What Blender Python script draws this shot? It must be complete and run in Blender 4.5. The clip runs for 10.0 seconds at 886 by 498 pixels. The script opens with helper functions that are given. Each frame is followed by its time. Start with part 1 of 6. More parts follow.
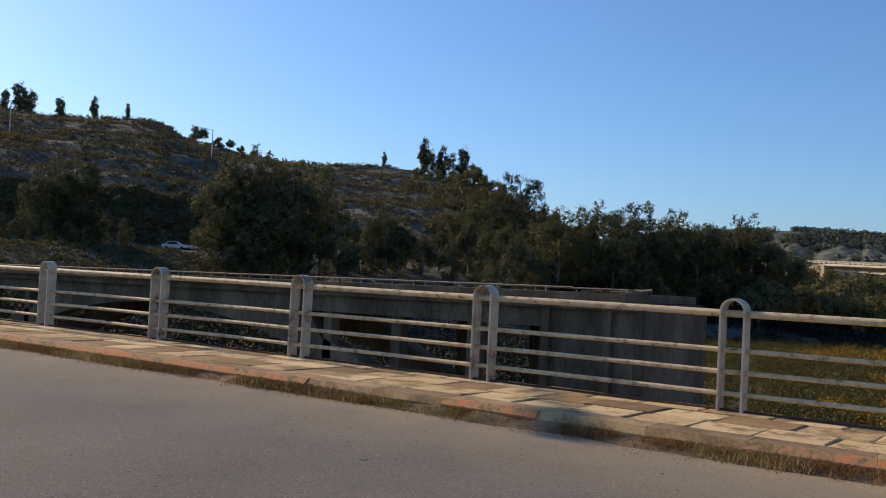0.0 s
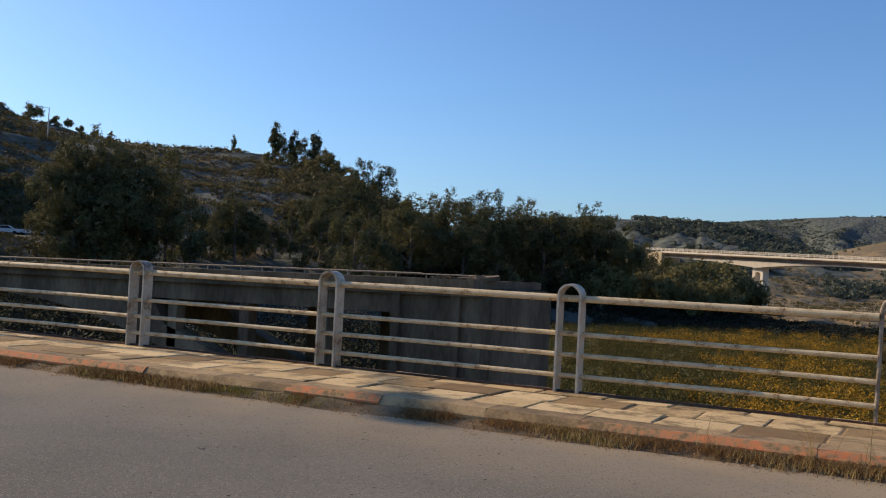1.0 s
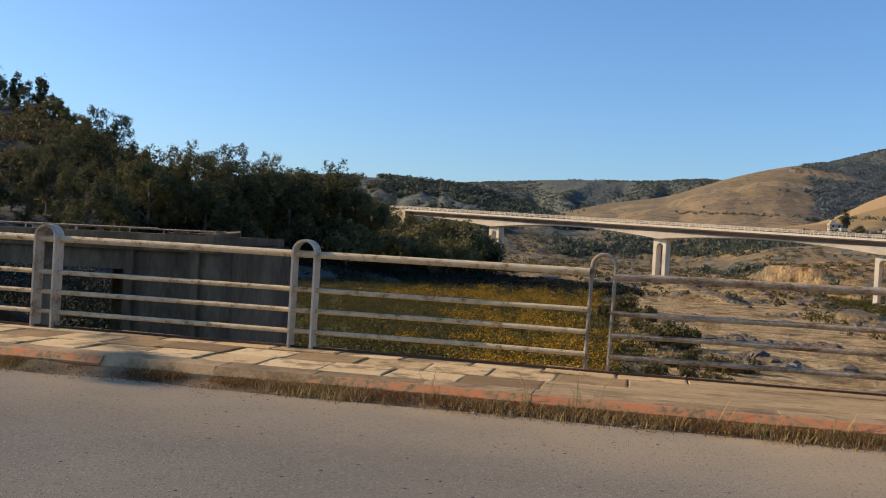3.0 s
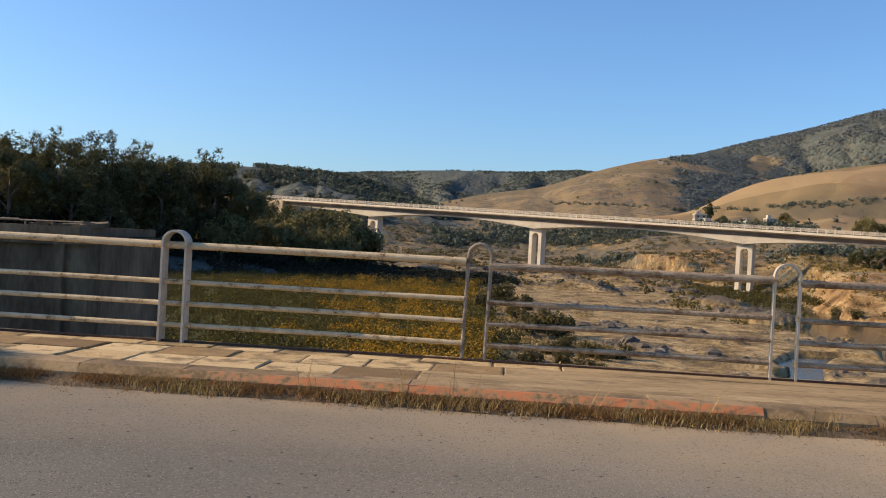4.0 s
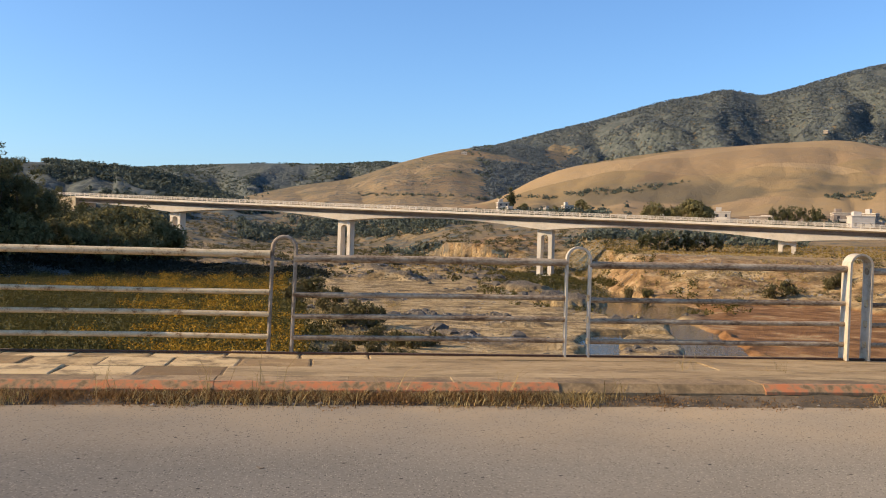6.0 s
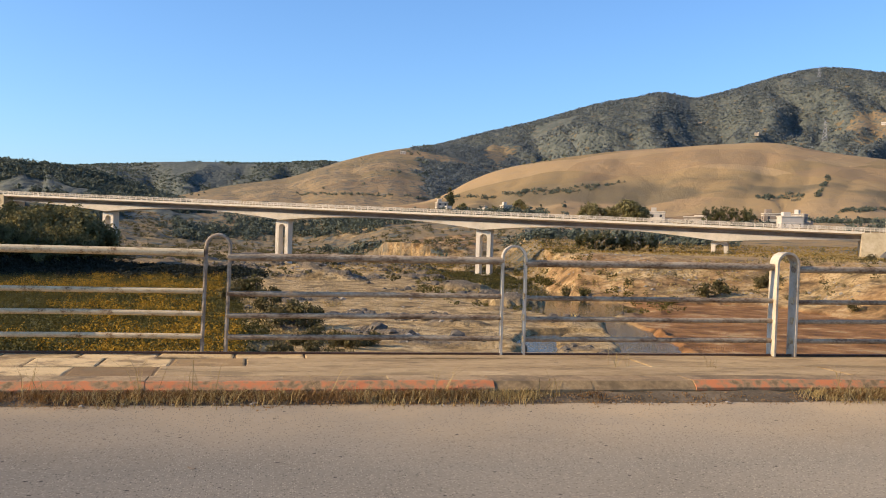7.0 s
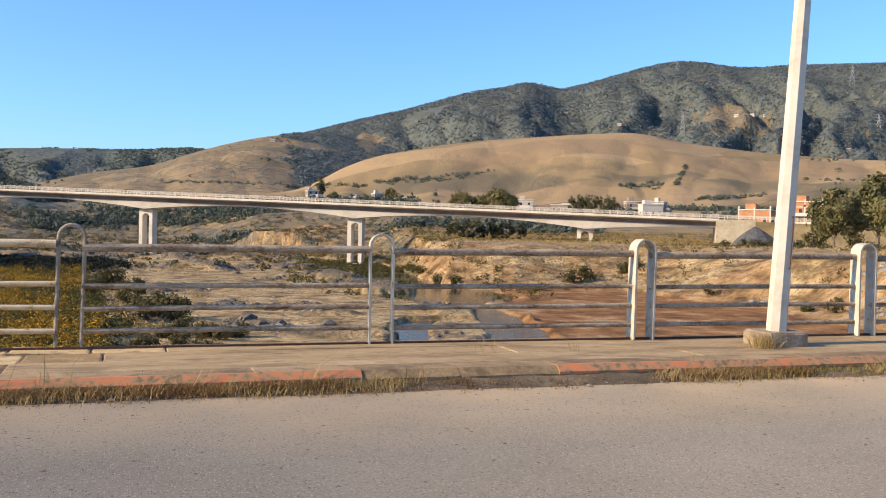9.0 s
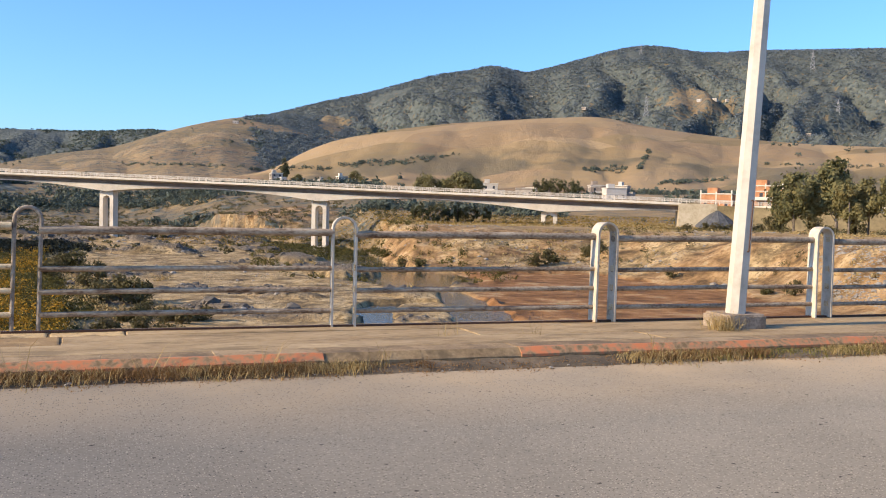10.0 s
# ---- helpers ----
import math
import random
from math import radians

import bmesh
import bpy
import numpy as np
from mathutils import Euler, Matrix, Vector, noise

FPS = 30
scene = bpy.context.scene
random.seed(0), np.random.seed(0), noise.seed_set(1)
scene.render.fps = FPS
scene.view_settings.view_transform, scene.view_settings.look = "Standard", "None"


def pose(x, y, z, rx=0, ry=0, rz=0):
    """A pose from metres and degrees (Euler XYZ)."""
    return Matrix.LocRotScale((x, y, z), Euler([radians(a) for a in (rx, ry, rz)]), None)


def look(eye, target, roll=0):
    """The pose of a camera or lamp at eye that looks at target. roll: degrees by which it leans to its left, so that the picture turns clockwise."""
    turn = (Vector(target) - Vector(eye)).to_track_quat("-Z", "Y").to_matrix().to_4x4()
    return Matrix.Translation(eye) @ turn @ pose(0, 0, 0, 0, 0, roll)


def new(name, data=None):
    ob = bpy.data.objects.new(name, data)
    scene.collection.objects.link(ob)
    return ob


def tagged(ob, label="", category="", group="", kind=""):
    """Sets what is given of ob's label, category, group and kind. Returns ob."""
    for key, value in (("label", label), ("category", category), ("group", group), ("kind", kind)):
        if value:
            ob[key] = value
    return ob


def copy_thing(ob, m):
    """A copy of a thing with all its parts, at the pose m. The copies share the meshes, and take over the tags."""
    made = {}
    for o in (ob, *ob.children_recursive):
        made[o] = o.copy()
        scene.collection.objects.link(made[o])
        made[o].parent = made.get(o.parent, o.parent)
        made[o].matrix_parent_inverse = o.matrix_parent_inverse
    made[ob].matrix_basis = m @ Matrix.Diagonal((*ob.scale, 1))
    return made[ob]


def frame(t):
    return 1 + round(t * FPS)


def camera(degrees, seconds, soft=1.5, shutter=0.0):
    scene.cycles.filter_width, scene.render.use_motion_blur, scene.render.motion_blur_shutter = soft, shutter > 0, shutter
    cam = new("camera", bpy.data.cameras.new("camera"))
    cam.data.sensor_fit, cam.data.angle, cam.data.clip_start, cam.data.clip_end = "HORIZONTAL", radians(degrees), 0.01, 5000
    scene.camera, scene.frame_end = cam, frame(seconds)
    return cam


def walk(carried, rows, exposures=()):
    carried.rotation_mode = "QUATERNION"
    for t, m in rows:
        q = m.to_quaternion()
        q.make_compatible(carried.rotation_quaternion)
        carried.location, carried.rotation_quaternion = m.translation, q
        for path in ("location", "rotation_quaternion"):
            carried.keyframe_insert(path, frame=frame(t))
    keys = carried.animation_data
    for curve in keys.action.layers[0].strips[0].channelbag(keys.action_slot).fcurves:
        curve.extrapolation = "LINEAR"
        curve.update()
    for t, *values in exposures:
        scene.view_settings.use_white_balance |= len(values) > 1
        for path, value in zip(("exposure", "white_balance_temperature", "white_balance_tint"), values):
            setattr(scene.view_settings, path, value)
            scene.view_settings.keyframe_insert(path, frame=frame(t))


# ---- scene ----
# ---- camera and its way: seconds, x, y, z, heading to the right of +y, pitch, roll ----
cam = camera(50.08, 10.0, soft=1.05)
PATH = [
    (0.0, 2.862, -8.429, 1.044, -35.954, 1.810, 2.952),
    (0.5, 2.903, -8.439, 1.045, -31.277, 1.736, 3.141),
    (1.0, 2.936, -8.419, 1.044, -27.022, 1.439, 2.948),
    (1.5, 2.945, -8.387, 1.047, -22.934, 1.178, 3.030),
    (2.0, 2.977, -8.367, 1.046, -18.269, 0.863, 3.654),
    (3.5, 3.029, -8.335, 1.037, -8.356, -0.619, 3.009),
    (4.0, 3.032, -8.306, 1.038, -4.323, -0.502, 3.147),
    (4.5, 3.028, -8.354, 1.037, -0.959, -0.652, 3.344),
    (5.0, 3.048, -8.354, 1.039, 2.059, -0.307, 2.495),
    (5.5, 3.062, -8.366, 1.036, 4.869, -0.480, 1.798),
    (7.0, 3.098, -8.384, 1.020, 10.847, -0.456, 1.522),
    (7.5, 3.106, -8.344, 1.021, 12.813, -0.610, 1.671),
    (8.0, 3.125, -8.331, 1.018, 15.008, -0.953, 1.828),
    (8.5, 3.139, -8.348, 1.019, 16.095, -0.806, 1.243),
    (9.0, 3.141, -8.368, 1.023, 18.599, -0.975, 1.200),
    (9.5, 3.158, -8.349, 1.018, 20.386, -1.423, 1.064),
    (10.0, 3.161, -8.364, 1.019, 20.746, -1.938, 1.305),
]
walk(cam, [(t, pose(x, y, z, 90 + pitch, 0, -yaw) @ pose(0, 0, 0, 0, 0, roll)) for t, x, y, z, yaw, pitch, roll in PATH],
     [(0.0, 0.13, 6750, 10), (1.0, 0.18, 6800, 10), (2.0, 0.26, 6900, 10), (3.5, 0.38, 6950, 10), (5.5, 0.55, 7000, 10), (7.5, 0.72, 6800, 10), (10.0, 0.82, 6150, 10)])

# ---- daylight ----
SUN_AZ, SUN_EL = -91.5, 26.0      # degrees: heading of the sun to the right of +y, and its height
world = bpy.data.worlds.new("sky")
scene.world = world
world.use_nodes = True
wn = world.node_tree.nodes
sky = wn.new("ShaderNodeTexSky")
sky.sky_type = "NISHITA"
sky.sun_disc = False
sky.sun_elevation = radians(SUN_EL)
sky.sun_rotation = radians(SUN_AZ)
sky.air_density, sky.dust_density, sky.ozone_density = 1.0, 0.9, 8.5
world.node_tree.links.new(sky.outputs[0], wn["Background"].inputs[0])
wn["Background"].inputs[1].default_value = 0.15
sun = new("sun", bpy.data.lights.new("sun", "SUN"))
sun.data.energy, sun.data.angle, sun.data.color = 4.45, radians(0.6), (1.0, 0.77, 0.50)
sa, se = radians(SUN_AZ), radians(SUN_EL)
sun.matrix_world = look((0, 0, 0), (-math.sin(sa) * math.cos(se), -math.cos(sa) * math.cos(se), -math.sin(se)))


# ---- materials ----
def surface(name, stops, scale=1.0, rough=0.9, bump=0.3, fine=None, detail=8.0, coords="Object", spread=0.25, metal=0.0, dist=0.02, rand=0.0, stretch=(1, 1, 1), fine_amount=0.35):
    """Two scales of noise over a colour ramp, with a bump from the finer one. stops: colours, dark to light."""
    m = bpy.data.materials.new(name)
    m.use_nodes = True
    nt = m.node_tree
    n, l = nt.nodes, nt.links
    b = n["Principled BSDF"]
    b.inputs["Roughness"].default_value = rough
    b.inputs["Metallic"].default_value = metal
    b.inputs["Specular IOR Level"].default_value = 0.3
    if coords == "World":
        src = n.new("ShaderNodeNewGeometry").outputs["Position"]
    else:
        src = n.new("ShaderNodeTexCoord").outputs[coords]
    mp = n.new("ShaderNodeMapping")
    mp.inputs["Scale"].default_value = stretch
    l.new(src, mp.inputs[0])
    big = n.new("ShaderNodeTexNoise")
    big.inputs["Scale"].default_value = scale
    big.inputs["Detail"].default_value = detail
    big.inputs["Roughness"].default_value = 0.6
    l.new(mp.outputs[0], big.inputs["Vector"])
    small = n.new("ShaderNodeTexNoise")
    small.inputs["Scale"].default_value = fine or scale * 11
    small.inputs["Detail"].default_value = 4.0
    l.new(mp.outputs[0], small.inputs["Vector"])
    mix = n.new("ShaderNodeMath")
    mix.operation = "MULTIPLY_ADD"
    l.new(small.outputs[0], mix.inputs[0])
    mix.inputs[1].default_value = fine_amount
    l.new(big.outputs[0], mix.inputs[2])
    total = 1.0 + fine_amount + rand
    value = mix.outputs[0]
    if rand:
        info = n.new("ShaderNodeObjectInfo")
        add = n.new("ShaderNodeMath")
        add.operation = "MULTIPLY_ADD"
        l.new(info.outputs["Random"], add.inputs[0])
        add.inputs[1].default_value = rand
        l.new(value, add.inputs[2])
        value = add.outputs[0]
    part_of = n.new("ShaderNodeMath")
    part_of.operation = "DIVIDE"
    l.new(value, part_of.inputs[0])
    part_of.inputs[1].default_value = total
    value = part_of.outputs[0]
    ramp = n.new("ShaderNodeValToRGB")
    el = ramp.color_ramp.elements
    mid, spread = 0.5, spread / total
    for i, c in enumerate(stops):
        e = el[i] if i < 2 else el.new(1.0)
        e.position = min(1.0, max(0.0, mid - spread + 2 * spread * i / max(1, len(stops) - 1)))
        e.color = (*c, 1)
    l.new(value, ramp.inputs[0])
    l.new(ramp.outputs[0], b.inputs["Base Color"])
    if bump:
        bp = n.new("ShaderNodeBump")
        bp.inputs["Strength"].default_value = bump
        bp.inputs["Distance"].default_value = dist
        l.new(mix.outputs[0], bp.inputs["Height"])
        l.new(bp.outputs[0], b.inputs["Normal"])
    return m


def leaf_stuff(name, stops, rand=0.5, translucent=0.25, island=0.45):
    """Leaves: colour varies from clump to clump and from plant to plant; light passes through a little."""
    m = bpy.data.materials.new(name)
    m.use_nodes = True
    n, l = m.node_tree.nodes, m.node_tree.links
    b = n["Principled BSDF"]
    b.inputs["Roughness"].default_value = 0.7
    b.inputs["Specular IOR Level"].default_value = 0.08
    geo = n.new("ShaderNodeNewGeometry")
    info = n.new("ShaderNodeObjectInfo")
    noise_t = n.new("ShaderNodeTexNoise")
    noise_t.inputs["Scale"].default_value = 0.35
    l.new(geo.outputs["Position"], noise_t.inputs["Vector"])
    a = n.new("ShaderNodeMath")
    a.operation = "MULTIPLY_ADD"
    l.new(geo.outputs["Random Per Island"], a.inputs[0])
    a.inputs[1].default_value = island
    l.new(noise_t.outputs[0], a.inputs[2])
    c = n.new("ShaderNodeMath")
    c.operation = "MULTIPLY_ADD"
    l.new(info.outputs["Random"], c.inputs[0])
    c.inputs[1].default_value = rand
    l.new(a.outputs[0], c.inputs[2])
    ramp = n.new("ShaderNodeValToRGB")
    el = ramp.color_ramp.elements
    for i, col in enumerate(stops):
        e = el[i] if i < 2 else el.new(1.0)
        e.position = 0.25 + (0.75 + rand * 0.6) * i / max(1, len(stops) - 1) * 0.75
        e.color = (*col, 1)
    l.new(c.outputs[0], ramp.inputs[0])
    l.new(ramp.outputs[0], b.inputs["Base Color"])
    if translucent:
        tr = n.new("ShaderNodeBsdfTranslucent")
        l.new(ramp.outputs[0], tr.inputs[0])
        mx = n.new("ShaderNodeMixShader")
        mx.inputs[0].default_value = translucent
        l.new(b.outputs[0], mx.inputs[1])
        l.new(tr.outputs[0], mx.inputs[2])
        l.new(mx.outputs[0], n["Material Output"].inputs[0])
    return m


asphalt = surface("asphalt", [(0.139, 0.122, 0.0949), (0.206, 0.181, 0.139), (0.263, 0.228, 0.174)], 0.45, 0.86, 0.22, fine=55, dist=0.004, coords="World", spread=0.34, fine_amount=0.7)


def aggregate(m, scale, reach, share, colour):
    """Single grains of stone or open pits that show in a worn surface."""
    n, l = m.node_tree.nodes, m.node_tree.links
    b = n["Principled BSDF"]
    old = b.inputs["Base Color"].links[0].from_socket
    v = n.new("ShaderNodeTexVoronoi")
    v.inputs["Scale"].default_value = scale
    l.new(n.new("ShaderNodeNewGeometry").outputs["Position"], v.inputs["Vector"])
    near = n.new("ShaderNodeMath")
    near.operation = "LESS_THAN"
    l.new(v.outputs["Distance"], near.inputs[0])
    near.inputs[1].default_value = reach
    sep = n.new("ShaderNodeSeparateColor")
    l.new(v.outputs["Color"], sep.inputs[0])
    some = n.new("ShaderNodeMath")
    some.operation = "LESS_THAN"
    l.new(sep.outputs[0], some.inputs[0])
    some.inputs[1].default_value = share
    both = n.new("ShaderNodeMath")
    both.operation = "MULTIPLY"
    l.new(near.outputs[0], both.inputs[0])
    l.new(some.outputs[0], both.inputs[1])
    mx = n.new("ShaderNodeMix")
    mx.data_type = "RGBA"
    l.new(both.outputs[0], mx.inputs[0])
    l.new(old, mx.inputs[6])
    mx.inputs[7].default_value = (*colour, 1)
    l.new(mx.outputs[2], b.inputs["Base Color"])


def dusty(m, y0, y1, colour):
    """Sand drifted over a road surface along its edge, in broken patches between two lines."""
    n, l = m.node_tree.nodes, m.node_tree.links
    b = n["Principled BSDF"]
    old = b.inputs["Base Color"].links[0].from_socket
    pos = n.new("ShaderNodeNewGeometry").outputs["Position"]
    sep = n.new("ShaderNodeSeparateXYZ")
    l.new(pos, sep.inputs[0])
    rng_node = n.new("ShaderNodeMapRange")
    rng_node.inputs["From Min"].default_value, rng_node.inputs["From Max"].default_value = y0, y1
    l.new(sep.outputs["Y"], rng_node.inputs["Value"])
    patch = n.new("ShaderNodeTexNoise")
    patch.inputs["Scale"].default_value, patch.inputs["Detail"].default_value = 1.3, 7.0
    l.new(pos, patch.inputs["Vector"])
    mul = n.new("ShaderNodeMath")
    mul.operation = "MULTIPLY"
    mul.use_clamp = True
    l.new(rng_node.outputs[0], mul.inputs[0])
    l.new(patch.outputs[0], mul.inputs[1])
    mx = n.new("ShaderNodeMix")
    mx.data_type = "RGBA"
    l.new(mul.outputs[0], mx.inputs[0])
    l.new(old, mx.inputs[6])
    mx.inputs[7].default_value = (*colour, 1)
    l.new(mx.outputs[2], b.inputs["Base Color"])


asphalt.node_tree.nodes["Principled BSDF"].inputs["Specular IOR Level"].default_value = 0.12
asphalt.node_tree.nodes["Principled BSDF"].inputs["Diffuse Roughness"].default_value = 0.4
dusty(asphalt, -3.7, -2.0, (0.46, 0.335, 0.19))
aggregate(asphalt, 75, 0.34, 0.22, (0.075, 0.066, 0.05))
aggregate(asphalt, 95, 0.4, 0.24, (0.34, 0.295, 0.22))
aggregate(asphalt, 15, 0.16, 0.10, (0.045, 0.038, 0.03))
screed = surface("footway_screed", [(0.10, 0.065, 0.03), (0.30, 0.205, 0.10), (0.40, 0.285, 0.145), (0.54, 0.40, 0.22)], 2.2, 0.92, 0.8, fine=26, dist=0.012, coords="World", spread=0.34, fine_amount=0.7, stretch=(0.35, 1.4, 1))
def stained(m, scale, lo, hi, colour, stretch=(1, 1, 1), most=1.0):
    """Earth and grime trodden into a surface in ragged patches."""
    n, l = m.node_tree.nodes, m.node_tree.links
    b = n["Principled BSDF"]
    old = b.inputs["Base Color"].links[0].from_socket
    mp = n.new("ShaderNodeMapping")
    mp.inputs["Scale"].default_value = stretch
    l.new(n.new("ShaderNodeNewGeometry").outputs["Position"], mp.inputs[0])
    t = n.new("ShaderNodeTexNoise")
    t.inputs["Scale"].default_value, t.inputs["Detail"].default_value, t.inputs["Roughness"].default_value = scale, 9.0, 0.68
    l.new(mp.outputs[0], t.inputs["Vector"])
    r = n.new("ShaderNodeMapRange")
    r.inputs["From Min"].default_value, r.inputs["From Max"].default_value = lo, hi
    r.inputs["To Max"].default_value = most
    l.new(t.outputs[0], r.inputs["Value"])
    mx = n.new("ShaderNodeMix")
    mx.data_type = "RGBA"
    l.new(r.outputs[0], mx.inputs[0])
    l.new(old, mx.inputs[6])
    mx.inputs[7].default_value = (*colour, 1)
    l.new(mx.outputs[2], b.inputs["Base Color"])


slab_stone = surface("slab_stone", [(0.15, 0.0886, 0.036), (0.238, 0.148, 0.0612), (0.299, 0.193, 0.0828), (0.528, 0.377, 0.184), (0.634, 0.467, 0.245), (0.651, 0.492, 0.266)], 4.0, 0.9, 0.7, fine=34, dist=0.008, coords="World", rand=1.5, spread=0.95, fine_amount=0.5)
kerb_stone = surface("kerb_stone", [(0.15, 0.10, 0.05), (0.28, 0.19, 0.095), (0.40, 0.285, 0.15)], 3.5, 0.9, 0.6, fine=36, dist=0.006, coords="World", rand=0.3, spread=0.3, fine_amount=0.6)
stained(slab_stone, 2.6, 0.50, 0.60, (0.19, 0.13, 0.062), most=0.85)
stained(slab_stone, 14, 0.60, 0.68, (0.09, 0.062, 0.032), most=0.8)
stained(screed, 2.2, 0.52, 0.62, (0.20, 0.14, 0.068), (0.6, 1.4, 1), 0.8)
stained(screed, 9, 0.60, 0.66, (0.10, 0.07, 0.036), (0.5, 1.6, 1), 0.85)
stained(kerb_stone, 3.0, 0.50, 0.62, (0.12, 0.085, 0.045), most=0.8)
kerb_paint = surface("kerb_paint", [(0.18, 0.12, 0.06), (0.30, 0.195, 0.10), (0.46, 0.195, 0.088), (0.54, 0.185, 0.075)], 3.0, 0.9, 0.5, fine=22, dist=0.006, coords="World", spread=0.16, fine_amount=0.8)
concrete = surface("bridge_concrete", [(0.46, 0.41, 0.32), (0.62, 0.55, 0.44), (0.70, 0.63, 0.51)], 0.25, 0.9, 0.25, fine=2.5, coords="World", dist=0.05)
old_concrete = surface("old_concrete", [(0.062, 0.044, 0.027), (0.135, 0.098, 0.062), (0.24, 0.18, 0.115)], 0.5, 0.95, 0.6, fine=7, coords="World", dist=0.05, stretch=(1, 1, 0.35), spread=0.2)
rail_paint = surface("rail_paint", [(0.04, 0.02, 0.012), (0.20, 0.115, 0.05), (0.50, 0.38, 0.22), (0.58, 0.46, 0.28), (0.62, 0.50, 0.32), (0.66, 0.55, 0.37)], 12.0, 0.6, 0.35, fine=85, dist=0.004, spread=0.31, coords="World", stretch=(0.7, 1, 1), fine_amount=0.5)
post_paint = surface("post_paint", [(0.16, 0.09, 0.045), (0.44, 0.37, 0.27), (0.54, 0.47, 0.36), (0.60, 0.53, 0.42)], 5.0, 0.5, 0.25, fine=30, dist=0.004, spread=0.26, coords="World", rand=0.15)
pole_paint = surface("pole_paint", [(0.374, 0.333, 0.258), (0.52, 0.47, 0.378), (0.603, 0.549, 0.447)], 2.0, 0.5, 0.2, fine=20, dist=0.004, coords="World")
# darker than rail_paint: more rust, and the unlit look put into the colour
worn_unlit_rail = surface("worn_unlit_rail", [(0.05, 0.03, 0.018), (0.15, 0.095, 0.055), (0.30, 0.225, 0.145), (0.42, 0.335, 0.23), (0.50, 0.42, 0.30)], 7.0, 0.75, 0.4, fine=60, dist=0.004, spread=0.3, coords="World", stretch=(0.5, 1, 1), fine_amount=0.6)
bar_paint = surface("weathered_bar", [(0.096, 0.064, 0.04), (0.288, 0.232, 0.168), (0.448, 0.384, 0.296)], 9.0, 0.8, 0.3, fine=50, dist=0.004, coords="World")
rust = surface("rusty_steel", [(0.05, 0.03, 0.02), (0.14, 0.07, 0.04)], 8, 0.9, 0.4, coords="World")
bark = surface("bark", [(0.06, 0.045, 0.035), (0.16, 0.13, 0.10), (0.26, 0.22, 0.18)], 1.5, 0.95, 0.5, fine=12, dist=0.05)
eucalyptus_leaf = leaf_stuff("eucalyptus_leaf", [(0.016, 0.0234, 0.0161), (0.0339, 0.0434, 0.0247), (0.0679, 0.0773, 0.0395), (0.14, 0.131, 0.0593)], 0.4)
# leaf colour taken down to near black, which paints the undergrowth's shade in
shaded_leaf = leaf_stuff("shaded_leaf", [(0.00816, 0.0112, 0.00816), (0.0153, 0.0184, 0.0122), (0.0224, 0.0245, 0.0153), (0.0326, 0.0316, 0.0194)], 0.2, 0.05, 0.2)
shrub_leaf = leaf_stuff("shrub_leaf", [(0.0328, 0.0343, 0.0146), (0.0765, 0.0734, 0.0293), (0.131, 0.108, 0.0489)], 0.4)
weed_leaf = leaf_stuff("weed_leaf", [(0.0244, 0.0265, 0.0099), (0.0529, 0.0529, 0.018), (0.106, 0.0882, 0.0252)], 0.3)
flower_leaf = leaf_stuff("yellow_flower", [(0.14, 0.091, 0.0168), (0.28, 0.163, 0.0216), (0.448, 0.254, 0.0312)], 0.3, island=0.3)
rust_grass = leaf_stuff("dead_grass", [(0.06, 0.034, 0.016), (0.14, 0.075, 0.03), (0.28, 0.165, 0.07)], 0.3)
dry_grass = leaf_stuff("dry_grass", [(0.08, 0.056, 0.022), (0.19, 0.135, 0.055), (0.42, 0.31, 0.135)], 0.3)
green_grass = leaf_stuff("green_grass", [(0.05, 0.055, 0.014), (0.13, 0.125, 0.03), (0.26, 0.215, 0.06)], 0.3)
vine_leaf = leaf_stuff("vine_leaf", [(0.135, 0.1, 0.025), (0.23, 0.156, 0.035), (0.338, 0.213, 0.045)], 0.2)
olive_leaf = leaf_stuff("olive_leaf", [(0.0719, 0.0726, 0.032), (0.135, 0.129, 0.0553), (0.215, 0.185, 0.08)], 0.3)
# bluish-grey leaves: the haze of distance is mixed into their colour
hazed_maquis_leaf = leaf_stuff("hazed_maquis_leaf", [(0.0861, 0.107, 0.116), (0.122, 0.144, 0.148), (0.162, 0.181, 0.179)], 0.1, island=0.25)
hill_grass = leaf_stuff("hill_grass", [(0.055, 0.043, 0.021), (0.095, 0.072, 0.035), (0.15, 0.112, 0.053)], 0.2, 0.1, 0.3)
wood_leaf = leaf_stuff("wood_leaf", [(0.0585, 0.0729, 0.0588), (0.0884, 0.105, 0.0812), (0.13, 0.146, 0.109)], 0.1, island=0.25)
stone_grey = surface("river_stone", [(0.13, 0.115, 0.095), (0.24, 0.215, 0.175), (0.36, 0.32, 0.26)], 1.0, 0.9, 0.5, coords="World", fine=9, dist=0.05)
rubble_dark = surface("wet_rubble", [(0.05, 0.043, 0.035), (0.105, 0.09, 0.07), (0.18, 0.15, 0.11)], 1.0, 0.85, 0.5, coords="World", fine=9, dist=0.05)


# ---- helpers for meshes ----
def mesh_of(name, verts, faces, mat, smooth=False):
    me = bpy.data.meshes.new(name)
    me.from_pydata([tuple(v) for v in verts], [], faces)
    if mat:
        me.materials.append(mat)
    if smooth:
        me.polygons.foreach_set("use_smooth", [True] * len(me.polygons))
    me.update()
    return me


def part(name, bm, material, parent=None, label="", smooth=False):
    """Links a bmesh as one mesh object under a thing or a part."""
    me = bpy.data.meshes.new(name)
    bm.normal_update()
    bm.to_mesh(me)
    bm.free()
    me.materials.append(material)
    if smooth:
        me.polygons.foreach_set("use_smooth", [True] * len(me.polygons))
    ob = new(name, me)
    ob.parent = parent
    return tagged(ob, label)


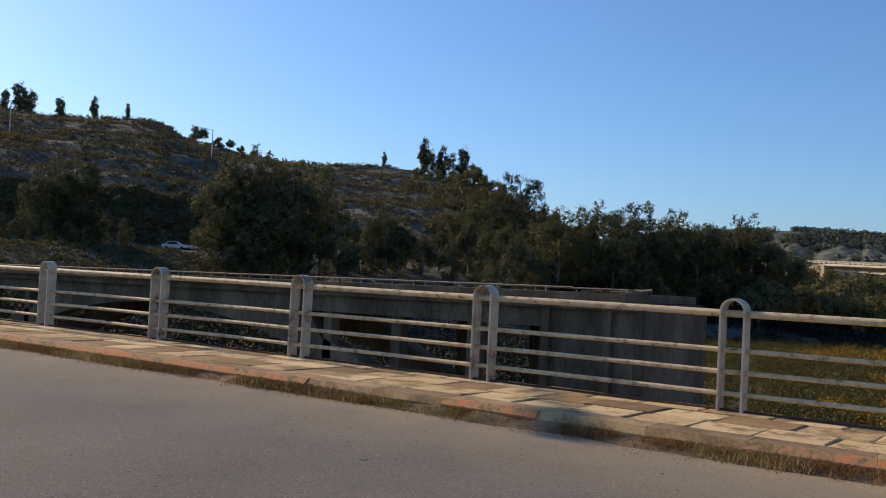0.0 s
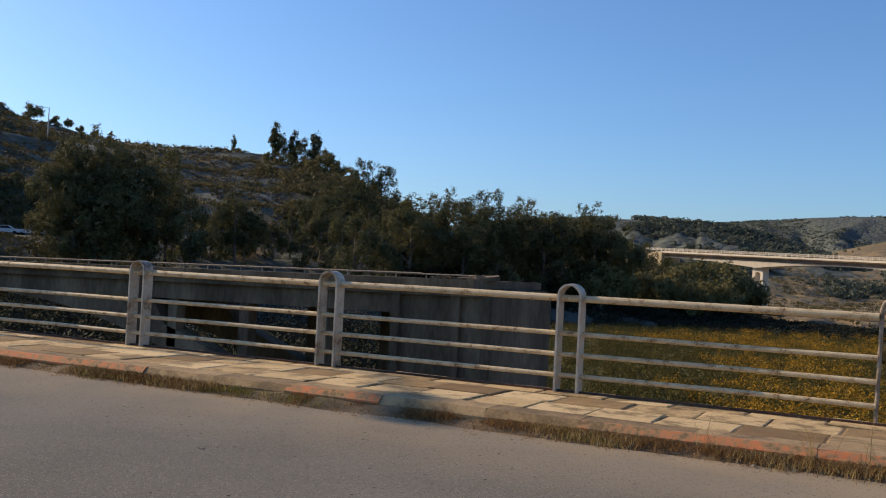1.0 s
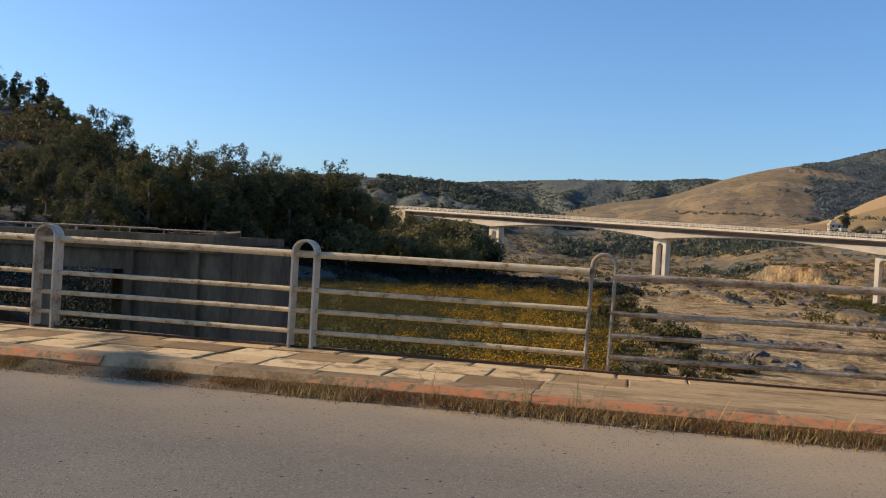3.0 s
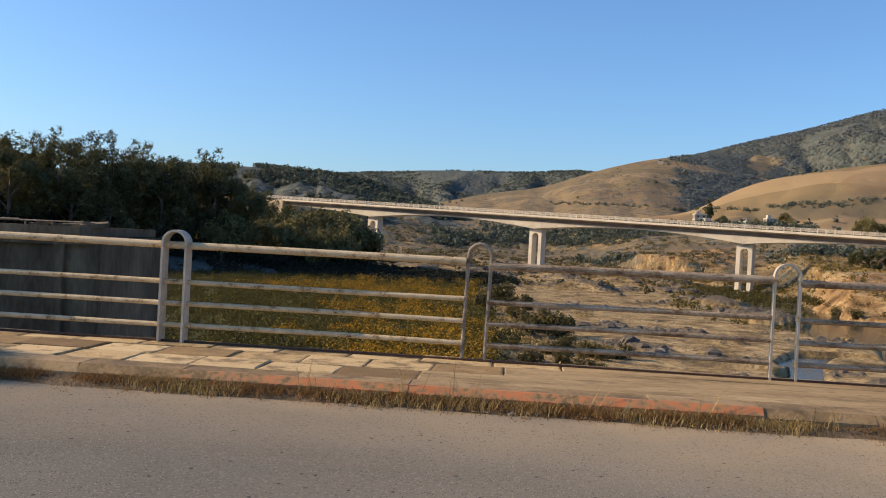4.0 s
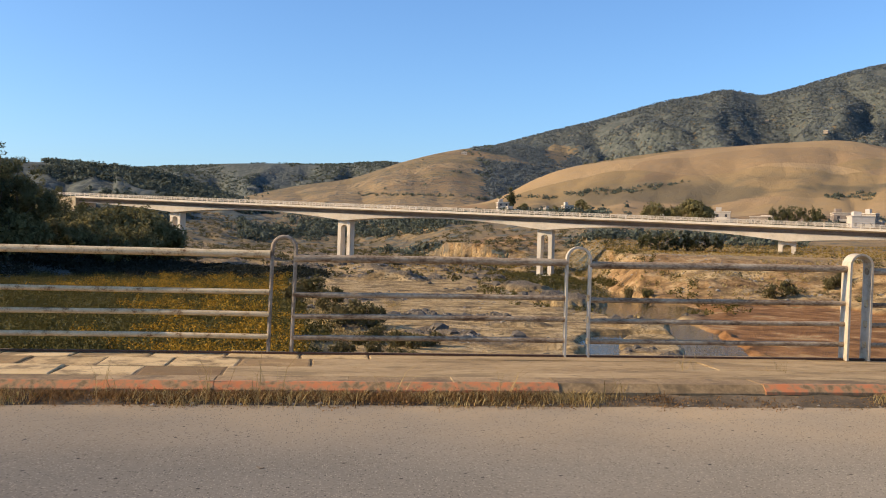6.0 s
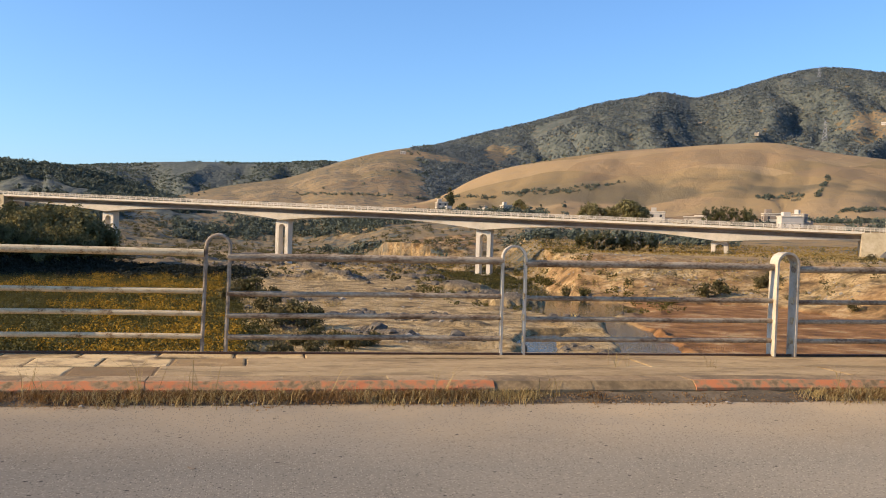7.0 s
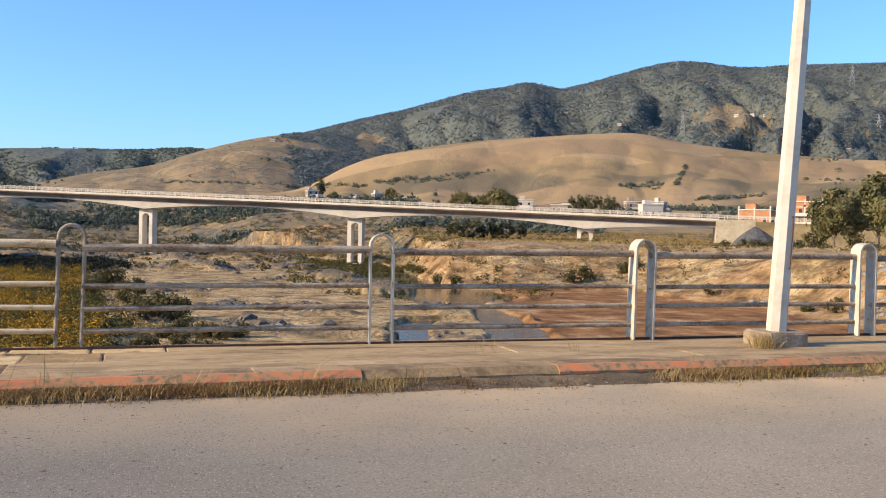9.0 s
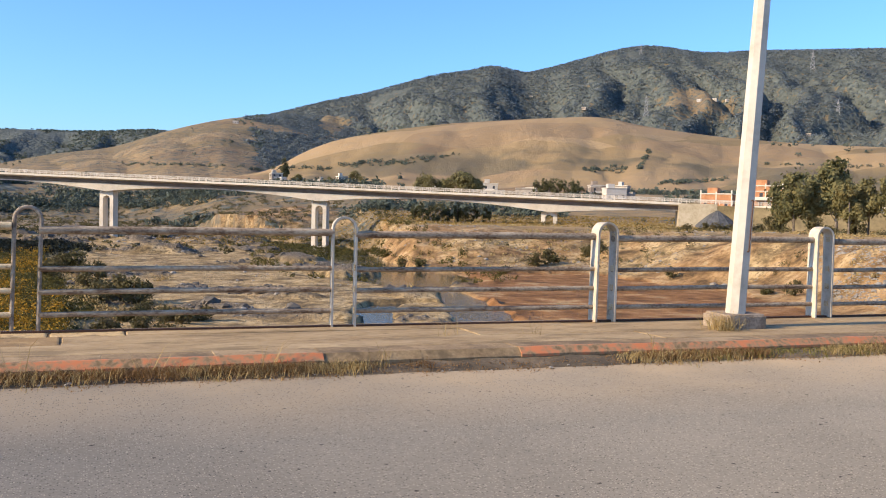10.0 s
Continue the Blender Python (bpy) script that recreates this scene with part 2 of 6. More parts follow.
def raw(name, verts, faces, material, parent=None, label="", smooth=False):
    ob = new(name, mesh_of(name, verts, faces, material, smooth))
    ob.parent = parent
    return tagged(ob, label)


def empty(name, m, label, category, group=""):
    ob = new(name)
    ob.matrix_world = m
    return tagged(ob, label, category, group)


def box(bm, x0, x1, y0, y1, z0, z1, bevel=0.0):
    r = bmesh.ops.create_cube(bm, size=1.0, matrix=Matrix.Translation(((x0 + x1) / 2, (y0 + y1) / 2, (z0 + z1) / 2)) @ Matrix.Diagonal((x1 - x0, y1 - y0, z1 - z0, 1)))
    if bevel:
        edges = {e for v in r["verts"] for e in v.link_edges}
        bmesh.ops.bevel(bm, geom=list(edges), offset=bevel, segments=2, affect="EDGES")
    return r["verts"]


def tube(bm, a, b, r0, r1=None, n=10):
    """A tapered round bar from a to b."""
    a, b = Vector(a), Vector(b)
    d = b - a
    m = Matrix.Translation((a + b) / 2) @ d.to_track_quat("Z", "Y").to_matrix().to_4x4()
    return bmesh.ops.create_cone(bm, cap_ends=True, segments=n, radius1=r0, radius2=r0 if r1 is None else r1, depth=d.length, matrix=m)["verts"]


def hash2(ix, iy, seed):
    h = (ix.astype(np.int64) * 374761393 + iy.astype(np.int64) * 668265263 + seed * 974711) & 0xFFFFFFFF
    h = ((h ^ (h >> 13)) * 1274126177) & 0xFFFFFFFF
    return ((h ^ (h >> 16)) & 0xFFFF) / 65535.0


def vnoise(x, y, seed=0):
    ix, iy = np.floor(x), np.floor(y)
    fx, fy = x - ix, y - iy
    fx, fy = fx * fx * (3 - 2 * fx), fy * fy * (3 - 2 * fy)
    a, b = hash2(ix, iy, seed), hash2(ix + 1, iy, seed)
    c, d = hash2(ix, iy + 1, seed), hash2(ix + 1, iy + 1, seed)
    return (a + (b - a) * fx) * (1 - fy) + (c + (d - c) * fx) * fy


def fbm(x, y, octaves=5, seed=0):
    s, amp, tot = 0.0, 0.5, 0.0
    for i in range(octaves):
        s = s + amp * (vnoise(x, y, seed + i) - 0.5)
        tot += amp
        amp *= 0.5
        x, y = x * 2.03 + 11.3, y * 2.03 + 5.7
    return s / tot * 2


# ---- the lie of the land ----
VX, VY = 3.0, -8.4
TAN = math.tan


def smooth(u):
    u = np.clip(u, 0, 1)
    return u * u * (3 - 2 * u)


# heading, height of the crest above the eye level in degrees, distance, distance of the foot
HILL_LEFT = [(-100, 9.0, 370, 80), (-75, 8.6, 350, 70), (-61, 7.9, 340, 75), (-56.8, 7.95, 335, 85), (-53.4, 8.1, 330, 92), (-51, 7.3, 325, 96),
             (-47.9, 6.75, 320, 102), (-44, 6.5, 315, 110), (-41, 6.4, 310, 116), (-37.7, 6.3, 300, 124), (-34.6, 5.6, 285, 130), (-32, 4.8, 272, 136),
             (-29, 3.5, 255, 142), (-26, 2.3, 245, 148), (-22, 1.1, 245, 160), (-18, 0.3, 250, 176), (-14, -0.2, 262, 200), (-10, -0.7, 290, 240), (-6, -1.2, 330, 300)]
HILL_WOODED = [(-40, 2.0, 900, 420), (-26, 2.9, 880, 420), (-18, 3.6, 860, 430), (-15.7, 3.8, 850, 470), (-12.5, 3.65, 840, 540), (-9.5, 3.4, 850, 580), (-6.5, 2.5, 880, 620), (-3.5, 1.6, 910, 680), (0, 0.8, 930, 740)]
RIDGE_FAR = [(-30, 2.5, 2700, 1300), (-14, 3.4, 2700, 1300), (-9, 3.85, 2700, 1300), (-6, 4.15, 2650, 1300), (-3, 4.3, 2600, 1300), (0, 4.3, 2600, 1300), (3.7, 4.65, 2600, 1300), (7, 4.2, 2600, 1300), (12, 3.5, 2600, 1300)]
SHOULDER = [(-9, 1.2, 1500, 760), (-5, 2.2, 1520, 780), (-1.8, 3.0, 1560, 800), (1.5, 3.5, 1600, 800), (4.6, 4.65, 1650, 800), (7.0, 5.3, 1700, 800), (8.7, 5.6, 1800, 850), (12, 5.85, 1950, 900), (16, 5.0, 2000, 1000), (22, 4.0, 2000, 1000)]
MOUNTAIN = [(5, 3.6, 2500, 1250), (8.7, 5.3, 2450, 1250), (11, 6.0, 2400, 1200), (13.75, 6.75, 2350, 1200), (16.5, 7.4, 2350, 1200), (20, 8.45, 2350, 1200), (22, 8.72, 2350, 1200), (23.2, 8.95, 2350, 1200), (23.9, 9.4, 2350, 1200), (24.6, 8.65, 2380, 1200), (25.3, 8.55, 2400, 1200),
            (27.8, 9.2, 2500, 1200), (30, 9.8, 2550, 1200), (32, 10.25, 2600, 1200), (33.8, 10.1, 2600, 1200), (35.7, 9.7, 2600, 1200), (38.4, 9.8, 2600, 1200), (45, 9.65, 2600, 1200), (60, 8.6, 2500, 1200), (80, 6.0, 2400, 1200)]
HILL_TAN = [(3, 1.0, 950, 620), (7.8, 2.0, 960, 620), (10.4, 2.5, 980, 620), (12.4, 3.75, 1000, 620), (14.4, 4.5, 1020, 620), (17.7, 5.15, 1040, 620), (21, 5.6, 1060, 620), (26, 5.95, 1080, 620),
            (29.9, 6.15, 1100, 620), (32.8, 5.5, 1100, 620), (37.6, 4.85, 1100, 620), (42, 4.5, 1100, 620), (46, 4.3, 1100, 620), (60, 3.6, 1100, 620), (80, 2.5, 1100, 620)]
# heading and distance of the foot of the scarp on the far bank
SCARP = [(-14, 430), (-8, 440), (-3, 500), (2, 500), (5, 430), (8, 365), (11, 320), (13, 292), (15, 245), (17, 185), (19, 160), (23, 152), (27, 157), (30, 158), (35, 138), (42, 106), (48, 84), (55, 62), (65, 42), (90, 32), (120, 30), (180, 30)]


def column(table, az, k):
    t = np.array(table, float)
    return sum(w * np.interp(az + d, t[:, 0], t[:, k]) for d, w in ((-1.0, 0.15), (-0.5, 0.22), (0, 0.26), (0.5, 0.22), (1.0, 0.15)))


def ridge(table, az, r, foot_z, shape=1.0, back=0.3, fade=4.0):
    """A hill whose crest follows the table; it rises from the lie of the land before it (foot_z)."""
    el, rc, rf = column(table, az, 1), column(table, az, 2), column(table, az, 3)
    zc = 1.03 + rc * np.tan(np.radians(el))
    u = np.clip((r - rf) / (rc - rf), 0, 1)
    z = foot_z + (zc - foot_z) * (shape * smooth(u) + (1 - shape) * u)
    z = np.where(r > rc, zc - (r - rc) * back, z)
    lo, hi = table[0][0], table[-1][0]
    out = np.maximum(lo - az, az - hi)
    z = z - np.clip(out, 0, None) * fade
    return np.where(r < rf, -60.0, z)


def bed_level(r):
    return -7.95 + 0.0045 * (np.clip(r, 50, 700) - 60)


# the stream: course in plan, half width
STREAM = [(20, -60, 4.0), (27, 20, 3.5), (32, 50, 2.8), (36, 64, 2.8), (40, 78, 2.4), (42, 92, 2.6), (43, 104, 3.2), (46, 122, 11), (47, 145, 12), (50, 175, 11), (56, 205, 10), (59, 240, 9), (52, 275, 5), (40, 310, 3), (30, 420, 3)]


# a shallow side arm that leaves the stream over a riffle
SIDE_ARM = [(40, 82, 1.0), (35, 84, 1.4), (31, 83, 1.7), (28, 76, 2.0), (25, 64, 2.0), (22, 40, 1.6)]
# spoil heaps and rubble mounds on the bed: place, half length, half width, height
HEAPS = [(44, 259, 9, 6, 2.2), (40, 166, 6, 4, 1.7), (37, 133, 6.5, 4, 1.5), (40, 128, 4.5, 3.5, 1.7), (24, 90, 3.2, 2.2, 1.0), (37, 90, 3.6, 2.4, 1.5), (22.5, 71, 3.4, 2.2, 1.0),
         (16, 184, 9, 5, 2.6), (11, 188, 7, 5, 1.6), (0, 172, 7, 5, 1.6), (3, 262, 12, 6, 2.2), (9, 290, 12, 6, 2.0), (20, 215, 8, 4, 1.6), (27, 205, 7, 4, 1.3), (30, 240, 9, 5, 2.0),
         (36, 196, 6, 4, 1.6), (-6, 205, 9, 5, 1.6), (15, 240, 9, 4, 1.6), (46, 60, 3.0, 2.0, 0.6), (33, 112, 3.0, 2.0, 0.5), (18, 132, 5, 3, 0.6), (26, 150, 6, 3, 0.7)]


def heap_height(x, y):
    """Rough mounds with a sharp uneven top."""
    rough = 0.34 * fbm(x / 2.4, y / 2.4, 4, 23)
    z = np.zeros(np.shape(x))
    for hx, hy, a, b, h in HEAPS:
        d = np.hypot((x - hx) / a, (y - hy) / b) + rough
        z = np.maximum(z, 0.8 * h * np.clip(1.0 - d, 0, 1) ** 0.75)
    return z


def spurs(az, width, warp, seed):
    """Gullies that run down a slope, between rounded spurs: 0 on a spur, 1 in the gully."""
    q = az / width + warp + seed
    u = 1 - np.abs(2 * (q - np.floor(q)) - 1)
    return (1 - u) ** 1.6


def stream_near(x, y):
    """How far inside the stream a place lies (1 at mid-stream, 0 at the edge, below 0 outside)."""
    best = np.full(np.shape(x), -9.0)
    for (x0, y0, w0), (x1, y1, w1) in list(zip(STREAM[:-1], STREAM[1:])) + list(zip(SIDE_ARM[:-1], SIDE_ARM[1:])):
        dx, dy = x1 - x0, y1 - y0
        t = np.clip(((x - x0) * dx + (y - y0) * dy) / (dx * dx + dy * dy), 0, 1)
        d = np.hypot(x - x0 - t * dx, y - y0 - t * dy)
        best = np.maximum(best, 1 - d / (w0 + (w1 - w0) * t))
    return best


FIELD_END = 142


def field_edge(az):
    """How far the flowering part of the flat reaches at a heading."""
    return FIELD_END + 32 * smooth((az + 26) / 12) + 5 * np.sin(az * 1.9) + 3 * np.sin(az * 5.3)


def land(x, y):
    """Height of the ground and how it is covered: scrub, dry grass, bare sand, red mud, weeds, rubble."""
    dx, dy = x - VX, y - VY
    r = np.hypot(dx, dy)
    az = np.degrees(np.arctan2(dx, dy))
    wob = fbm(x / 70, y / 70, 4, 3)
    bed = bed_level(r)
    # gravel heaps and hollows of the river bed
    heaps = heap_height(x, y)
    far_bed = smooth((r - 170) / 60)
    mounds = 0.30 * fbm(x / 12, y / 12, 4, 21) + fbm(x / 3, y / 3, 3, 5) * 0.10 + np.clip(fbm(x / 7, y / 7, 4, 22) - 0.30 + 0.14 * far_bed, 0, 1) * (1.6 + 1.2 * far_bed) + heaps
    rubble = np.clip(heaps * 1.2, 0, 1) * smooth((fbm(x / 5, y / 5, 3, 24) + 0.25) / 0.3) + 0.8 * smooth((fbm(x / 7, y / 7, 4, 22) - 0.27 + 0.12 * far_bed) / 0.12)
    field = smooth((2.6 - az - 0.02 * (r - 80) + wob * 4) / 3) * smooth((252 - r - 22 * smooth((az + 7) / 6)) / 24)
    z = bed + mounds * (1 - 0.8 * field) + 0.5 * field
    st = stream_near(x + 1.8 * fbm(x / 11, y / 11, 3, 9), y + 1.8 * fbm(x / 11, y / 11, 3, 10))
    z = z + np.where((st > -0.6) & (heaps < 0.05), (bed - 0.9 - z) * smooth((st + 0.35) / 0.6), 0)
    mud = smooth((az - 21.5 + 2 * wob) / 2.5) * smooth((49 - az) / 3) * smooth((r - 78 + 20 * wob) / 10) * smooth((160 - r + 12 * wob) / 10)
    z = z + (bed - 0.2 + 0.10 * fbm(x / 5, y / 5, 3, 6) - z) * mud * np.where(st > -0.4, 0, 1)
    # scarp and terrace of the far bank
    rs = np.interp(az, [a for a, _ in SCARP], [b for _, b in SCARP]) + 9 * fbm(x / 22, y / 22, 4, 31)
    gully = np.abs(fbm(x / 16, y / 16, 4, 40))
    wide = 36 + 300 * smooth((18 - az) / 5)
    terrace = bed + (-0.5 - bed) * smooth((r - rs) / wide) ** 0.8 + 19 * smooth((r - np.maximum(215, rs)) / (np.maximum(640, rs + 260) - np.maximum(215, rs))) + fbm(x / 40, y / 40, 4, 8) * 0.9
    terrace = terrace - 1.6 * gully * 1.5 * smooth((r - rs) / 12) * smooth((rs + wide + 10 - r) / 20)
    # bare spoil bank by the stream
    cut = 6.5 * smooth((1.2 - np.hypot((az - 10.0) / 5.2, (r - 372) / 60) + 0.2 * wob) / 0.8) * smooth((r - 318 + 8 * wob) / 34)
    terrace = terrace + cut
    on_bank = (r > rs) & (az > -12)
    z = np.where(on_bank, np.maximum(z, terrace), z)
    sand = 1.0 - field
    dry = np.zeros_like(r)
    scrub = np.zeros_like(r)
    sand = np.where(on_bank, np.clip(1 - smooth((r - rs - wide * 0.75) / (wide * 0.5)), 0, 1), sand)
    sand = np.where(on_bank & (wide > 60), np.clip(cut / 4, 0.25 * (wob > 0.1), 1), sand)
    dry = np.where(on_bank, 1 - sand, dry)
    scrub = np.where(on_bank, 0.3 * smooth((r - rs - wide - 20) / 60), scrub)
    mud = np.where(on_bank, 0.5 * sand * smooth((fbm(x / 24, y / 9, 4, 62) + 0.35) / 0.5), mud)
    rubble = np.where(on_bank, 0.0, rubble)
    scrub = np.where(~on_bank, 0.95 * field * smooth((r - field_edge(az) + 3) / 8), scrub)
    low = on_bank & (az < 17)
    dry, scrub = np.where(low, dry * 0.4, dry), np.where(low, 0.34, scrub)
    sand = np.where(low & (fbm(x / 30, y / 30, 4, 61) > 0.14), np.maximum(sand, 0.7), sand)
    left = ridge(HILL_LEFT, az, r, -7.2, 0.35, 0.30)
    # terraces and the road cut into the hillside
    step = 5.5
    ph = left / step + 0.15 * wob
    left = np.where(left > 6, left + 0.8 * step * 0.12 * np.sin(2 * np.pi * ph), left)
    bench = smooth((6 - np.abs(r - 173)) / 3) * smooth((-46 - az) / 2)
    left = left + (3.9 - left) * bench
    shelf = smooth((-46 - az) / 2) * smooth((179 - r) / 4)
    left = left + (np.minimum(left, 3.75 - 0.03 * np.clip(170 - r, 0, 60)) - left) * shelf
    rise = smooth((-46 - az) / 2) * (r > 176) * smooth((230 - r) / 30)
    left = left + (np.minimum(left, 3.9 + (r - 176) * 0.75) - left) * rise
    left = left + fbm(x / 26, y / 26, 5, 50) * np.clip(left + 8, 0, 12) * 0.14 * (1 - 0.9 * smooth((-44 - az) / 3) * smooth((190 - r) / 10))
    base = np.clip(z, -9, 24)
    bend = 1.5 * fbm(x / 520, y / 520, 5, 33)
    for table, fz, sh, bk, amp, sc, s_scrub, s_dry, wide_g, deep, fine_g in ((HILL_WOODED, -4, 0.5, 0.25, 0.03, 120, 1.0, 0.12, 5.0, 4, 1.5), (RIDGE_FAR, 10, 0.6, 0.1, 0.06, 420, 0.95, 0.1, 4.0, 36, 10), (SHOULDER, 14, 0.5, 0.2, 0.008, 300, 0.2, 0.72, 4.3, 4.5, 0.8),
                                                                          (MOUNTAIN, 20, 0.35, 0.12, 0.10, 420, 0.85, 0.25, 5.3, 46, 16), (HILL_TAN, 20, 0.75, 0.12, 0.014, 240, 0.04, 1.0, 7.5, 5.5, 1.6)):
        h = ridge(table, az, r, base, sh, bk)
        rc, rf = column(table, az, 2), column(table, az, 3)
        up = np.clip((r - rf) / (rc - rf), 0, 1)
        body = smooth(up * 3.5) * smooth((1 - up) * 2.4)
        relief = -np.abs(fbm(x / sc + 0.3 * wob, y / sc, 5, int(sc))) * 1.6 + 0.04
        lean = (r - rf) / (rc - rf) * 0.55
        h = h + relief * body * amp * 600 - body * (deep * spurs(az, wide_g, bend + lean, 0.2) + fine_g * spurs(az, wide_g * 0.37, 1.7 * bend - lean, 0.6))
        win = h > z
        z = np.where(win, h, z)
        sand = np.where(win, 0, sand)
        scrub = np.where(win, s_scrub, scrub)
        dry = np.where(win, s_dry, dry)
        rubble = np.where(win, 0, rubble)
        if table is HILL_TAN:
            # olive plots of fallow on the lower slope
            fallow = smooth((0.58 - up) / 0.15) * smooth((fbm(x / 130, y / 60, 4, 49) + 0.05) / 0.12)
            dry = np.where(win, dry * (1 - 0.75 * fallow), dry)
        if table is SHOULDER:
            scrub = np.where(win, scrub + 0.8 * smooth((az - 8.6 + 1.5 * wob) / 1.2), scrub)
            dry = np.where(win, dry - 0.5 * smooth((az - 8.6 + 1.5 * wob) / 1.2), dry)
        if table is MOUNTAIN or table is SHOULDER:
            # bare rocky patches among the woods
            bare = np.maximum(smooth((1 - np.hypot((az - 13.9) / 1.5, (r - 1900) / 330) + 0.6 * wob) / 0.5), 0.8 * smooth((fbm(x / 300, y / 300, 5, 60) - 0.42) / 0.12))
            scrub, dry = np.where(win, scrub * (1 - 0.75 * bare), scrub), np.where(win, dry + 0.45 * bare, dry)
        field = np.where(win, 0, field)
        mud = np.where(win, 0, mud)
    win = left > z
    z = np.where(win, left, z)
    sand, field, mud = np.where(win, 0, sand), np.where(win, 0, field), np.where(win, 0, mud)
    below = smooth((168 - r) / 12)
    scrub, dry = np.where(win, 0.76 + 0.24 * below, scrub), np.where(win, 0.24 * (1 - below), dry)
    rubble = np.where(win | (field > 0.5), 0, rubble) * np.clip(sand, 0, 1)
    return z, scrub, dry, sand, mud, field, rubble


def height(x, y):
    return float(land(np.array([float(x)]), np.array([float(y)]))[0][0])


def on_slope(az, el, r0=640, r1=2650):
    """The distance at which the rising land at a heading first stands that many degrees above eye level."""
    r = np.linspace(r0, r1, 400)
    a = radians(az)
    z = land(VX + r * math.sin(a), VY + r * math.cos(a))[0]
    up = np.degrees(np.arctan2(z - 1.03, r)) >= el
    return float(r[np.argmax(up)]) if up.any() else r1


def at(az, r):
    """A place in plan, by heading and distance from the middle of the carriageway."""
    a = radians(az)
    return VX + r * math.sin(a), VY + r * math.cos(a)


# ---- ground: one sheet to the horizon ----
def ground_material():
    m = bpy.data.materials.new("ground_earth")
    m.use_nodes = True
    n, l = m.node_tree.nodes, m.node_tree.links
    b = n["Principled BSDF"]
    b.inputs["Roughness"].default_value = 0.95
    b.inputs["Specular IOR Level"].default_value = 0.15
    pos = n.new("ShaderNodeNewGeometry").outputs["Position"]

    def tex(scale, detail=6.0):
        t = n.new("ShaderNodeTexNoise")
        t.inputs["Scale"].default_value = scale
        t.inputs["Detail"].default_value = detail
        t.inputs["Roughness"].default_value = 0.65
        l.new(pos, t.inputs["Vector"])
        return t.outputs[0]

    def ramp(src, stops):
        r = n.new("ShaderNodeValToRGB")
        el = r.color_ramp.elements
        for i, (p, c) in enumerate(stops):
            e = el[i] if i < 2 else el.new(1.0)
            e.position, e.color = p, (*c, 1)
        l.new(src, r.inputs[0])
        return r.outputs[0]

    def mixed(fac, a, c):
        x = n.new("ShaderNodeMix")
        x.data_type = "RGBA"
        l.new(fac, x.inputs[0])
        l.new(a, x.inputs[6])
        l.new(c, x.inputs[7])
        return x.outputs[2]

    def attr(name):
        a = n.new("ShaderNodeAttribute")
        a.attribute_name = name
        return a.outputs["Fac"]

    def math2(op, a, c):
        x = n.new("ShaderNodeMath")
        x.operation = op
        x.use_clamp = op != "ADD"
        for i, v in enumerate((a, c)):
            if isinstance(v, float):
                x.inputs[i].default_value = v
            else:
                l.new(v, x.inputs[i])
        return x.outputs[0]

    n1, n2, n3, n4 = tex(0.012), tex(0.09, 8), tex(0.7, 8), tex(5.0, 4)
    earth = ramp(n3, [(0.3, (0.085, 0.075, 0.048)), (0.7, (0.165, 0.135, 0.08))])
    straw = ramp(n2, [(0.3, (0.24, 0.155, 0.075)), (0.55, (0.36, 0.24, 0.12)), (0.75, (0.44, 0.305, 0.16))])
    straw = mixed(ramp(n1, [(0.35, (0, 0, 0)), (0.65, (1, 1, 1))]), straw, ramp(n3, [(0.3, (0.20, 0.135, 0.065)), (0.7, (0.33, 0.23, 0.115))]))
    # plots of different stubble, pasture and ploughland
    plot = n.new("ShaderNodeTexVoronoi")
    plot.inputs["Scale"].default_value = 0.0085
    plot.inputs["Randomness"].default_value = 0.8
    squash = n.new("ShaderNodeMapping")
    squash.inputs["Scale"].default_value = (0.75, 1.6, 0.0)
    l.new(pos, squash.inputs[0])
    l.new(squash.outputs[0], plot.inputs["Vector"])
    tone = n.new("ShaderNodeSeparateColor")
    l.new(plot.outputs["Color"], tone.inputs[0])
    plots = ramp(tone.outputs[0], [(0.0, (0.17, 0.13, 0.055)), (0.35, (0.36, 0.25, 0.12)), (0.6, (0.44, 0.31, 0.16)), (1.0, (0.22, 0.14, 0.075))])
    x = n.new("ShaderNodeMix")
    x.data_type = "RGBA"
    x.inputs[0].default_value = 0.55
    l.new(straw, x.inputs[6])
    l.new(plots, x.inputs[7])
    straw = x.outputs[2]
    n5, n6 = tex(0.28, 8), tex(1.6, 5)
    sand = ramp(n5, [(0.36, (0.085, 0.062, 0.033)), (0.44, (0.242, 0.167, 0.077)), (0.52, (0.396, 0.281, 0.134)), (0.64, (0.495, 0.369, 0.198)), (0.72, (0.26, 0.185, 0.088))])
    sand = mixed(ramp(n6, [(0.40, (1, 1, 1)), (0.50, (0, 0, 0))]), sand, ramp(n2, [(0.35, (0.11, 0.078, 0.038)), (0.65, (0.25, 0.175, 0.082))]))
    stones = ramp(n4, [(0.3, (0.045, 0.038, 0.03)), (0.5, (0.13, 0.108, 0.08)), (0.7, (0.30, 0.245, 0.175))])
    mud = ramp(n5, [(0.34, (0.10, 0.055, 0.022)), (0.46, (0.21, 0.10, 0.036)), (0.56, (0.30, 0.155, 0.06)), (0.64, (0.42, 0.28, 0.14)), (0.70, (0.16, 0.13, 0.045))])
    green = ramp(n3, [(0.3, (0.05, 0.055, 0.02)), (0.7, (0.12, 0.11, 0.04))])
    # crowns of woodland, one tone to a tree, raised and cooled to put distance haze in the colour
    tree_cell = n.new("ShaderNodeTexVoronoi")
    tree_cell.inputs["Scale"].default_value = 0.13
